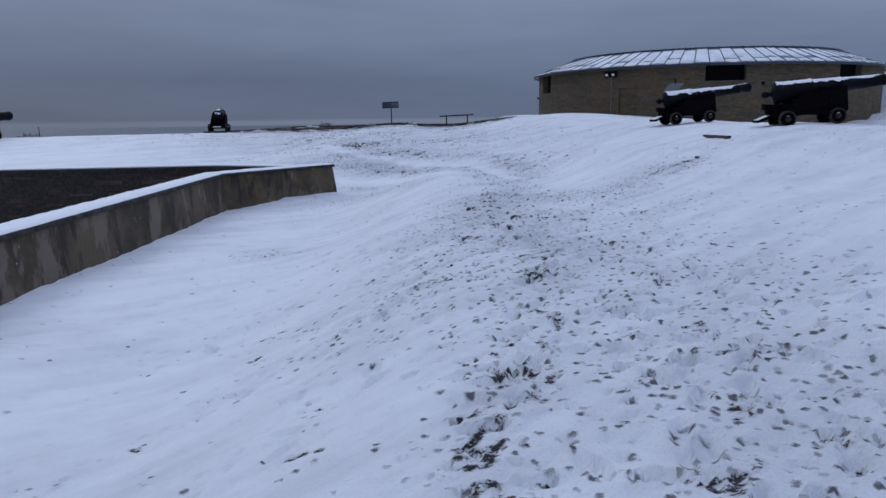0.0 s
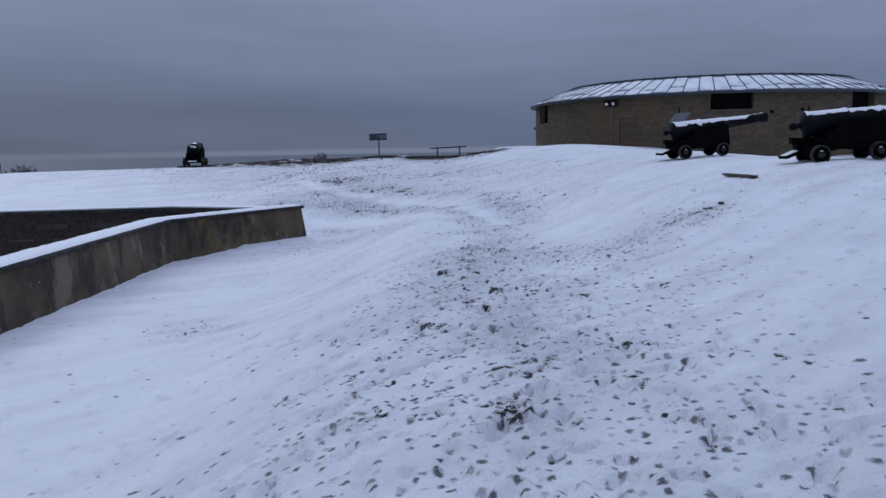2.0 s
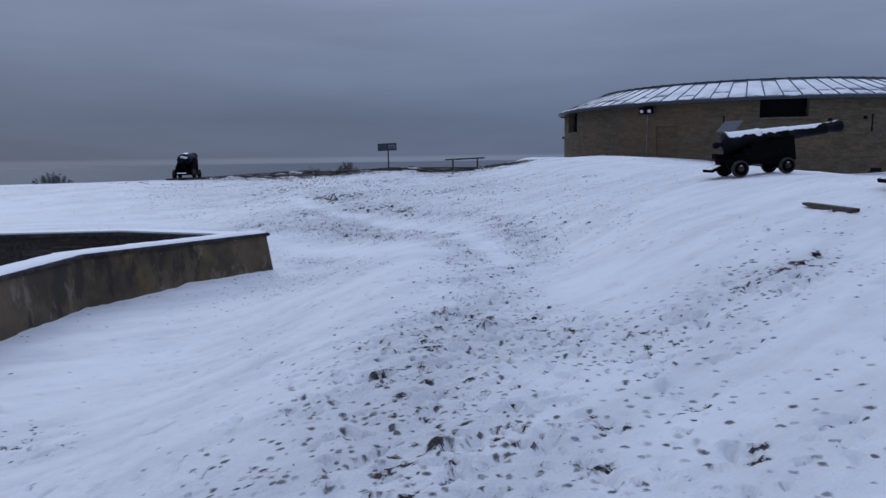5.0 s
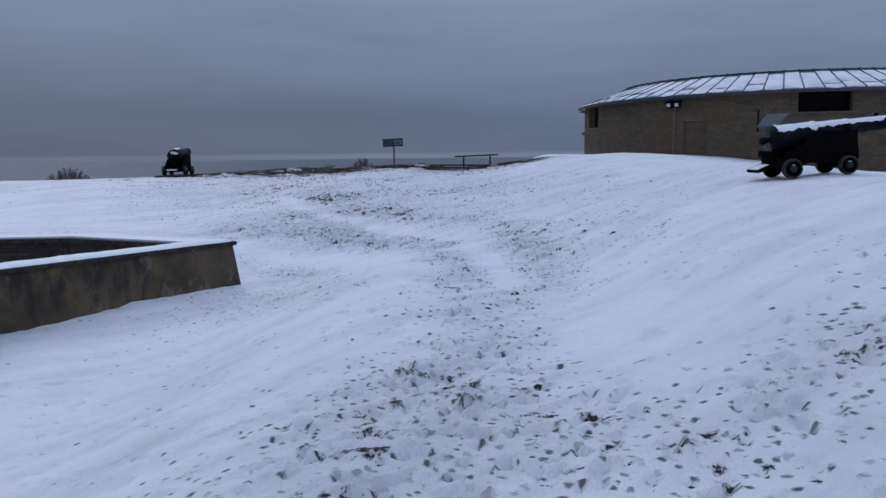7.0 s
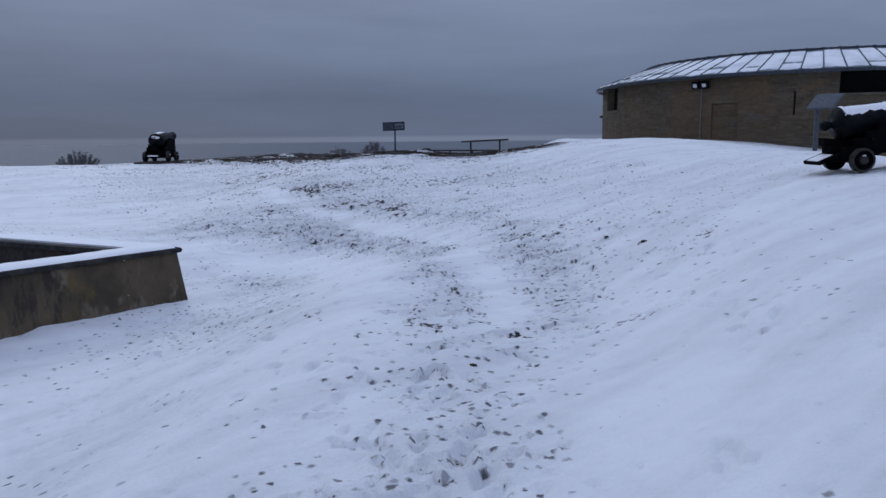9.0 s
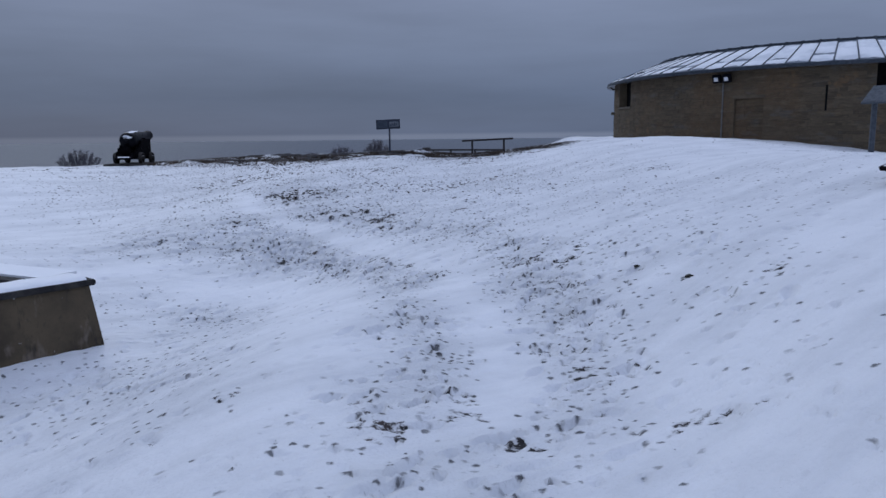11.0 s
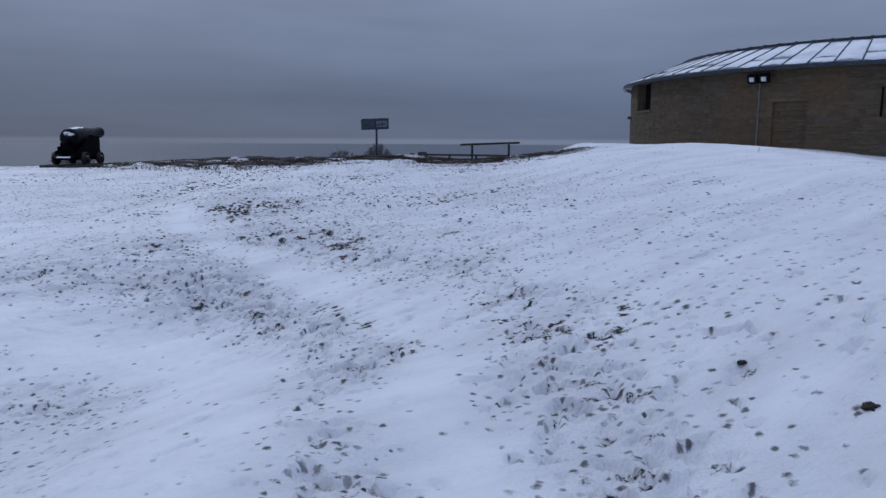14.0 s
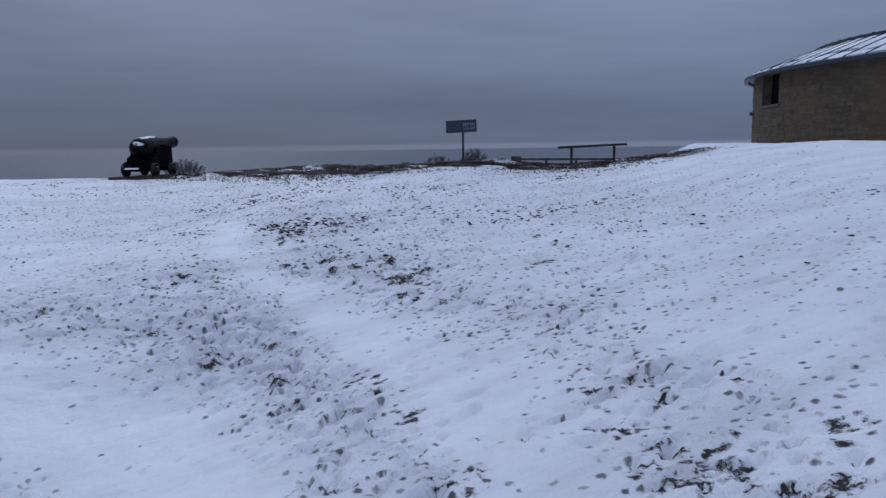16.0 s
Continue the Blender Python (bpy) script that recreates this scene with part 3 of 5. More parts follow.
        heel = np.exp(-((((u + 0.35 * long) / (0.75 * long)) ** 2 + (v / wide) ** 2) * 1.6))
        bb[j0:j1, i0:i1] = np.maximum(bb[j0:j1, i0:i1], dirt * heel)

    def kick(px, py, size):
        """Turf torn bare: a ragged cluster of dark dabs."""
        for _ in range(rng.randint(6, 11)):
            ox, oy = rng.normal(0, size * 0.65, 2)
            dent(px + ox * 1.2, py + oy, size * rng.uniform(0.4, 0.85), size * rng.uniform(0.26, 0.42), rng.uniform(-0.5, 0.9), rng.uniform(0.0, 0.009), rng.uniform(0.8, 1.5))

    # boot prints, thickest where it is most trodden
    tries = rng.uniform((-6.0, 1.6), (8.0, 30.0), (52000, 2))
    keep = tries[rng.uniform(0, 1, len(tries)) < np.clip(trail_field(tries[:, 0], tries[:, 1]) * 0.36 + 0.03, 0.012, 0.4)]
    for px, py in keep:
        if rng.uniform() < 0.62:
            long, wide, dirt = rng.uniform(0.030, 0.055), rng.uniform(0.022, 0.034), rng.choice([0.0, 0.3, 0.6, 1.3])
        else:
            long, wide, dirt = rng.uniform(0.08, 0.14), rng.uniform(0.038, 0.052), rng.choice([0.0, 0.3, 0.6, 0.9])
        dent(px, py, long, wide, 1.2 + rng.normal(0, 0.7), rng.uniform(0.018, 0.042), dirt)
    # an animal's tracks: strings of small pits
    for _ in range(150):
        px, py, way = rng.uniform(-3.2, 5.0), rng.uniform(2.0, 22.0), rng.uniform(0, 6.3)
        for step in range(rng.randint(6, 22)):
            side = 0.06 if step % 2 else -0.06
            dent(px - side * math.sin(way), py + side * math.cos(way), 0.040, 0.028, way, rng.uniform(0.012, 0.024), rng.choice([0.2, 0.6, 0.8]))
            px, py, way = px + 0.19 * math.cos(way), py + 0.19 * math.sin(way), way + rng.normal(0, 0.12)
    for size, rows in ((0.095, KICKED_NEAR), (0.095, KICKED_MIDDLE), (0.085, KICKED_TURN), (0.16, KICKED_CREST), (0.075, KICKED_SLOPE)):
        for px, py in rows:
            kick(px, py, size * rng.uniform(0.8, 1.25) * (0.6 if size > 0.15 and py < 23.3 else 1.0))
    for px, py, size in BIG_KICKS:
        kick(px, py, size * 1.1)
    z = zz.ravel()
    # a drift against the parapet's foot
    foot = np.full_like(x, 9.0)
    for (ax, ay), (bx, by) in zip(FACE, FACE[1:]):
        t = np.clip(((x - ax) * (bx - ax) + (y - ay) * (by - ay)) / ((bx - ax) ** 2 + (by - ay) ** 2), 0, 1)
        foot = np.minimum(foot, np.hypot(x - ax - t * (bx - ax), y - ay - t * (by - ay)))
    z = z + (0.015 + 0.075 * np.clip((y - 15.8) / 1.2, 0, 1)) * np.exp(-((foot / 0.45) ** 2)) * (1 + 0.25 * value_noise(x, y, 0.25, 14))
    z = np.where(inside(x, y, TRENCH), -1.75, z)
    # level footing under the round building
    z = np.where(np.hypot(x - HOUSE_X, y - HOUSE_Y) < HOUSE_R - 0.3, np.minimum(z, 0.6), z)
    me = bpy.data.meshes.new("ground")
    me.vertices.add(nx * ny)
    me.vertices.foreach_set("co", np.column_stack([x, y, z]).ravel())
    i, j = np.meshgrid(np.arange(nx - 1), np.arange(ny - 1))
    a = (j * nx + i).ravel()
    quads = np.column_stack([a, a + 1, a + nx + 1, a + nx])
    me.loops.add(quads.size)
    me.loops.foreach_set("vertex_index", quads.ravel())
    me.polygons.add(len(quads))
    me.polygons.foreach_set("loop_start", np.arange(0, quads.size, 4))
    for key, values in (("bare", np.minimum(bb, 1.5)), ("worn", np.clip(ww, -0.4, 1.2)), ("paws", np.clip(paws, 0, 1))):
        me.attributes.new(key, "FLOAT", "POINT").data.foreach_set("value", values.ravel())
    me.update(calc_edges=True)
    me.shade_smooth()
    me.materials.append(M_GROUND)
    return tagged(new("ground", me), "trodden thin snow over rough turf, prints darkened by mud and painted shade", "snowy ground", kind="structure")


HOUSE_X, HOUSE_Y, HOUSE_R = 15.4, 44.9, 9.52
build_ground()


def build_sea():
    bm = bmesh.new()
    rim = [bm.verts.new((2800 * math.cos(radians(d)), 2800 * math.sin(radians(d)), SEA_LEVEL)) for d in range(0, 360, 5)]
    bm.faces.new(rim)
    return tagged(new("water", mesh_of("water", bm, M_SEA)), "dull grey sea below the snowy hilltop", "sea", kind="structure")


build_sea()


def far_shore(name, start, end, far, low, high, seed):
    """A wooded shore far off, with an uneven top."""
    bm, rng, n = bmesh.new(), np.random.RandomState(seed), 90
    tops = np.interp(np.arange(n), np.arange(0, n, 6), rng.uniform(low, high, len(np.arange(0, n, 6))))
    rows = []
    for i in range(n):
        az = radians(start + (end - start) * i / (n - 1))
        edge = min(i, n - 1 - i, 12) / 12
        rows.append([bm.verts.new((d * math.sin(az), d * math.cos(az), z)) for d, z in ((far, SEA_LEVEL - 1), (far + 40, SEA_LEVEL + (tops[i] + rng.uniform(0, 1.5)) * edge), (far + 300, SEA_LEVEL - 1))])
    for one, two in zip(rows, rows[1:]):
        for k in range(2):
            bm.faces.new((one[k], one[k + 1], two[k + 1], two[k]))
    return tagged(new(name, mesh_of(name, bm, M_HILL)), "wooded shore beyond the building, haze put into its colour", "far shore", kind="structure")


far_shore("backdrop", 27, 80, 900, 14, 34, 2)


# ---- parapet and retaining wall of the sunken way ----
def run_of_wall(bm, way, half, z0, z1, shift=0.0):
    """A wall of even thickness along a way of (x, y), with mitred turns; shift moves it to its left."""
    pts, n = [Vector(p) for p in way], len(way)
    lines = []
    for i, p in enumerate(pts):
        dirs = [(pts[j + 1] - pts[j]).normalized() for j in (i - 1, i) if 0 <= j < n - 1]
        normal = sum((Vector((-d.y, d.x)) for d in dirs), Vector((0, 0))).normalized()
        k = 1 / max(normal.dot(Vector((-dirs[0].y, dirs[0].x))), 0.4)
        lines.append([bm.verts.new((*(p + normal * k * (shift + s)), z)) for s, z in ((half, z0), (half, z1), (-half, z1), (-half, z0))])
    for one, two in zip(lines, lines[1:]):
        for k in range(4):
            bm.faces.new((one[k], one[(k + 1) % 4], two[(k + 1) % 4], two[k]))
    bm.faces.new(lines[0]), bm.faces.new(lines[-1][::-1])
    return bm


PARAPET_TOP = 0.43


def dipped(bm):
    """The parapet's head sinks a little along its length towards the near end."""
    for v in bm.verts:
        if v.co.z > 0:
            v.co.z -= 0.055 * min(max((15.5 - v.co.y) / 8.5, 0.0), 2.0)
    return bm


def build_parapet():
    wall = thing("wall_parapet", Matrix(), "stained cement-rendered parapet wall with snow on its coping", "parapet wall", kind="structure")
    core = run_of_wall(bmesh.new(), FACE, 0.21, -2.0, PARAPET_TOP, 0.21)
    end = (Vector(FACE[-1]) - Vector(FACE[-2])).normalized()
    for v in core.verts:  # the faces batter outwards towards the foot
        if v.co.z < -1:
            side = Vector((end.y, -end.x)) if v.co.y > 15 else Vector((1, 0))
            near_face = min((Vector(f) - v.co.xy).length for f in FACE) < 0.2
            v.co.xy += side * (0.22 if near_face else -0.1)
            if v.co.y > 17:
                v.co.xy += end * 0.3
    part("wall_core", dipped(core), M_RENDER, wall)
    cope = run_of_wall(bmesh.new(), FACE[:-1] + [(-2.765, 18.52)], 0.255, PARAPET_TOP + 0.002, PARAPET_TOP + 0.062, 0.205)
    bmesh.ops.bevel(cope, geom=list(cope.edges), offset=0.012, segments=2, affect="EDGES")
    part("coping", dipped(cope), M_COPING, wall, "dark weathered stone coping")
    # a softly uneven bed of snow along the coping
    bm, rng, prev = bmesh.new(), random.Random(3), None
    for (ax, ay), (bx, by) in zip(FACE, FACE[1:]):
        d = (Vector((bx, by)) - Vector((ax, ay)))
        steps, u = max(2, int(d.length / 0.12)), d.normalized()
        for i in range(steps + 1):
            p = Vector((ax, ay)) + d * min(i / steps, 0.995)
            side = Vector((-u.y, u.x))
            w0, w1, top = -0.006 + rng.uniform(-0.008, 0.014), 0.425 + rng.uniform(-0.02, 0.015), rng.uniform(0.030, 0.042)
            z = PARAPET_TOP + 0.060
            row = [bm.verts.new((*(p + side * w), z + h)) for w, h in ((w0, 0.0), (w0 + 0.03, top * 0.8), (0.2, top), (w1 - 0.03, top * 0.8), (w1, 0.0))]
            if prev:
                for k in range(4):
                    bm.faces.new((prev[k], prev[k + 1], row[k + 1], row[k]))
            prev = row
    part("snow_bed", dipped(bm), M_SNOW, wall, "white snow lying along the coping", smooth=True)
    return wall


build_parapet()
BACK = [(-24.0, 18.25), (-11.3, 18.78), (-6.17, 19.66), (-3.55, 18.72)]
BACK_TOP = 0.34


def build_back_wall():
    wall = thing("wall_retaining", Matrix(), "damp dark stone retaining wall under snowy turf", "stone wall", kind="structure")
    part("wall_core", run_of_wall(bmesh.new(), BACK, 0.215, -2.0, BACK_TOP, 0.17), M_DARKJOINT, wall)
    cope = run_of_wall(bmesh.new(), BACK, 0.25, BACK_TOP + 0.002, BACK_TOP + 0.075, 0.17)
    part("coping", cope, M_COPING, wall, "dark stone coping edge")
    bank = run_of_wall(bmesh.new(), BACK, 0.22, BACK_TOP + 0.02, BACK_TOP + 0.10, 0.28)
    part("snow_bed", bank, M_SNOW, wall, "snow lying over the wall head")
    return wall


retaining = build_back_wall()


# ---- the round stone building ----
def on_ring(angle, r, z):
    a = radians(angle)
    return (HOUSE_X + r * math.sin(a), HOUSE_Y - r * math.cos(a), z)


def ring_piece(bm, a0, a1, r0, r1, z0, z1, step=2.5):
    """A curved block between two angles, radii and heights."""
    n = max(1, math.ceil((a1 - a0) / step))
    rows = [[bm.verts.new(on_ring(a0 + (a1 - a0) * i / n, r, z)) for r, z in ((r0, z0), (r1, z0), (r1, z1), (r0, z1))] for i in range(n + 1)]
    for one, two in zip(rows, rows[1:]):
        for k in range(4):
            bm.faces.new((one[k], two[k], two[(k + 1) % 4], one[(k + 1) % 4]))
    bm.faces.new(rows[0]), bm.faces.new(rows[-1][::-1])
    return bm


EAVE, SILL = 4.02, 3.24
OPENINGS = [(-85.0, -76.2, 2.99), (-17.3, -6.3, SILL), (23.4, 33.6, SILL)]  # from angle, to angle, sill height
DOOR = (-42.7, -36.7, 3.03)
house = thing("round_building", Matrix(), "low round brown stone building with snow on its lead roof", "building")


def build_house_walls():
    inner, outer, low = HOUSE_R - 0.30, HOUSE_R - 0.004, 0.3
    bm = bmesh.new()
    edges = [-180.0] + [a for o in OPENINGS for a in o[:2]] + [DOOR[0], DOOR[1], 180.0]
    edges = sorted(edges)
    for a0, a1 in zip(edges, edges[1:]):
        mid, top = (a0 + a1) / 2, EAVE
        for o in OPENINGS:
            if o[0] < mid < o[1]:
                top = o[2] - 0.07
        if DOOR[0] < mid < DOOR[1]:
            ring_piece(bm, a0, a1, inner, outer - 0.10, low, DOOR[2])
            ring_piece(bm, a0, a1, inner, outer, DOOR[2], top)
        else:
            ring_piece(bm, a0, a1, inner, outer, low, top)
    part("wall", bm, M_MORTAR, house)
    for a0, a1, z in OPENINGS:
        sill = part("window", ring_piece(bmesh.new(), a0 - 0.6, a1 + 0.6, inner + 0.02, HOUSE_R + 0.05, z - 0.068, z), M_DRESSED, house, "dressed stone sill of an unglazed dark opening")
        # the unlit interior is painted as a near-black sheet
        part("backing", ring_piece(bmesh.new(), a0 - 0.4, a1 + 0.4, inner - 0.06, inner - 0.02, z - 0.2, EAVE), M_DARK, sill, "near-black backing standing in for the unlit inside")
    part("door_lintel", ring_piece(bmesh.new(), DOOR[0] - 0.3, DOOR[1] + 0.3, HOUSE_R - 0.13, HOUSE_R + 0.024, DOOR[2] + 0.002, DOOR[2] + 0.10), M_MORTAR, house, "arched stone head of a walled-up doorway")


build_house_walls()
EAVE_R, RIDGE_R, RIDGE = HOUSE_R + 0.23, 7.5, 4.92
PANELS = 88


def roof_at(angle, f, lift=0.0):
    """A place on the roof: f 0 at the eave, 1 at the ridge."""
    return on_ring(angle, EAVE_R + (RIDGE_R - EAVE_R) * f, EAVE + 0.06 + (RIDGE - EAVE - 0.06) * f + lift)


def build_roof():
    bm, n = bmesh.new(), PANELS * 2
    rings = [[bm.verts.new(roof_at(360 * i / n, f, -d)) for i in range(n)] for f, d in ((0, 0.06), (0, 0), (1, 0))]
    rings.append([bm.verts.new(on_ring(360 * i / n, RIDGE_R - 0.5, RIDGE - 0.22)) for i in range(n)])
    rings.append([bm.verts.new(on_ring(360 * i / n, RIDGE_R - 0.5, EAVE - 0.02)) for i in range(n)])
    for one, two in zip(rings, rings[1:] + rings[:1]):
        for i in range(n):
            bm.faces.new((one[i], one[(i + 1) % n], two[(i + 1) % n], two[i]))
    roof = part("roof", bm, M_LEAD, house, "grey lead sheet roof")
    bm = bmesh.new()
    top = [bm.verts.new(on_ring(360 * i / n, RIDGE_R - 0.45, RIDGE - 0.25)) for i in range(n)]
    bm.faces.new(top)
    part("roof_flat", bm, M_LEAD, roof)
    part("gutter", ring_piece(bmesh.new(), -180, 180, EAVE_R - 0.02, EAVE_R + 0.11, EAVE - 0.075, EAVE + 0.03), M_GUTTER, roof, "dark metal eaves gutter")
    # the eaves' shade is put into the soffit's near-black colour
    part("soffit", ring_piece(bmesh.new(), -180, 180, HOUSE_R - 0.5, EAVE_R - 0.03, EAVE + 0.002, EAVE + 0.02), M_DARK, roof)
    part("ridge_roll", ring_piece(bmesh.new(), -180, 180, RIDGE_R - 0.09, RIDGE_R + 0.07, RIDGE - 0.02, RIDGE + 0.055), M_GUTTER, roof, "dark rolled ridge")
    rng = random.Random(7)
    for p in range(PANELS):
        ang = -180 + 360 * p / PANELS
        if not -125 < ang < 75:
            continue
        bm = bmesh.new()
        w = 0.085
        rows = [[bm.verts.new(roof_at(ang + s, f, h)) for s, h in ((-w, 0.004), (-w * 0.6, 0.042), (w * 0.6, 0.042), (w, 0.004))] for f in (0.0, 1.0)]
        for k in range(3):
            bm.faces.new((rows[0][k], rows[0][k + 1], rows[1][k + 1], rows[1][k]))
        bm.faces.new(rows[0])
        part("roof_seam", bm, M_GUTTER, roof)
        part("ridge_clip", ring_piece(bmesh.new(), ang - 0.32, ang + 0.32, RIDGE_R - 0.10, RIDGE_R + 0.08, RIDGE + 0.056, RIDGE + 0.072), M_GUTTER, roof)
        # snow between this seam and the next: an upper sheet that has slid, and a lower lip
        wide = 360 / PANELS
        lip = 0.10 + 0.10 * rng.random()
        sheets = [(lip + rng.uniform(0.09, 0.24), rng.uniform(0.9, 0.97)), (0.025, lip + rng.uniform(0.05, 0.14))]
        if rng.random() < 0.25:
            sheets = [(0.03, rng.uniform(0.85, 0.97))]
        for f0, f1 in sheets:
            bm, rows, sag = bmesh.new(), [], rng.uniform(-0.06, 0.08)
            slant = rng.uniform(-0.10, 0.10) if f0 > 0.1 else 0.0
            for i in range(7):
                s = i / 6
                lo = f0 + sag * math.sin(math.pi * s) + slant * (s - 0.5) + rng.uniform(-0.02, 0.02)
                hi = f1 + rng.uniform(-0.015, 0.01)
                at = ang + 0.16 + (wide - 0.32) * s
                thick = 0.035 if 0 < i < 6 else 0.012
                rows.append([bm.verts.new(roof_at(at, lo, 0.003)), bm.verts.new(roof_at(at, lo + 0.012, thick)), bm.verts.new(roof_at(at, (lo + hi) / 2, thick)), bm.verts.new(roof_at(at, hi, 0.004))])
            for one, two in zip(rows, rows[1:]):
                for k in range(3):
                    bm.faces.new((one[k], two[k], two[k + 1], one[k + 1]))
            part("snow_sheet", bm, M_ROOFSNOW, roof, smooth=True)


build_roof()


def radial(angle, r, z):
    """A frame on the wall: x along it, y outwards, z up."""
    return Matrix.Translation(on_ring(angle, r, z)) @ Matrix.Rotation(radians(angle), 4, "Z") @ Matrix.Rotation(math.pi, 4, "Z")


def build_wall_fittings():
    for angle in (-46.3, -44.1):
        lamp = thing("floodlight", radial(angle, HOUSE_R + 0.01, 3.72), "black floodlight with pale lens high on the stone wall", "floodlight", "pair of floodlights")
        part("bracket", boxed(-0.03, 0.03, 0.0, 0.10, -0.02, 0.02), M_IRON, lamp)
        tilt = pose(0, 0.14, 0, -14, 0, 0)
        part("housing", boxed(-0.15, 0.15, -0.06, 0.06, -0.14, 0.15, tilt, 0.02), M_IRON, lamp)
        part("lens", boxed(-0.075, 0.075, 0.061, 0.07, -0.07, 0.06, tilt), M_GLASS, lamp, "pale glass lens")
    pipe = thing("conduit_pipe", radial(-45.2, HOUSE_R + 0.02, 0), "thin grey conduit down the stone wall", "pipe")
    part("tube", boxed(-0.02, 0.02, 0.0, 0.04, 1.2, 3.62, None, 0.008), M_PIPE, pipe)
    for z in (1.9, 2.6, 3.3):
        part("clip", boxed(-0.035, 0.035, 0.0, 0.046, z, z + 0.03), M_PIPE, pipe)
    # slits, holes and low arch: near-black pieces in place of shaded depth
    for angle, z0, z1 in ((-25.6, 2.55, 3.35), (8.7, 2.62, 3.3)):
        part("wall_slit", ring_piece(bmesh.new(), angle, angle + 0.35, HOUSE_R - 0.02, HOUSE_R + 0.03, z0, z1), M_DARK, house, "narrow dark slit")
    for angle, z in ((-1.9, 3.02), (6.6, 3.1)):
        part("vent_hole", ring_piece(bmesh.new(), angle, angle + 0.9, HOUSE_R - 0.02, HOUSE_R + 0.03, z, z + 0.14), M_DARK, house, "small dark square hole")
    bm = bmesh.new()
    ring_piece(bm, 8.5, 12.5, HOUSE_R - 0.02, HOUSE_R + 0.03, 0.6, 1.02)
    ring_piece(bm, 9.1, 11.9, HOUSE_R - 0.02, HOUSE_R + 0.03, 1.022, 1.16)
    part("low_arch", bm, M_DARK, house, "dark low arched opening at the wall's foot")
    for angle, z in ((-93.0, 2.78),):
        part("spout", turned(boxed(-0.06, 0.06, -0.05, 0.16, -0.06, 0.06, None, 0.01), radial(angle, HOUSE_R, z)), M_DRESSED, house)


build_wall_fittings()


# ---- cannons ----
def cheek_outline():
    return [(-0.24, 0.20), (-0.24, 0.40), (-0.06, 0.40), (-0.06, 0.52), (0.14, 0.52), (0.14, 0.63), (0.32, 0.63), (0.32, 0.76), (0.62, 0.80), (1.30, 0.84), (1.33, 0.30), (1.22, 0.20), (0.55, 0.24), (0.42, 0.31), (0.30, 0.24)]


def snow_strip(x0, x1, radius_at, spread, seed, lift=0.012):
    """Snow along the top of a barrel, with a ragged edge, following its taper."""
    rng, bm, prev = random.Random(seed), bmesh.new(), None
    n = int((x1 - x0) / 0.022)
    for i in range(n + 1):
        x = x0 + (x1 - x0) * i / n
        r = radius_at(x)
        drip = [spread * (0.86 + 0.25 * noise.noise((x * 3.2, seed, side)) + 0.20 * noise.noise((x * 8.0, seed + 3, side))) * rng.uniform(0.93, 1.06) for side in (0.0, 7.0)]
        left, right = [max(0.1, d * min(1.0, (x1 - x) / 0.25 + 0.15)) for d in drip]
        row = []
        for k in range(7):
            ang = -right + (left + right) * k / 6
            h = (0.002 if k in (0, 6) else lift + 0.008 * rng.random())
            row.append(bm.verts.new((x, math.sin(ang) * (r + h), math.cos(ang) * (r + h))))
        if prev:
            for k in range(6):
                bm.faces.new((prev[k], prev[k + 1], row[k + 1], row[k]))
        prev = row
    return bm


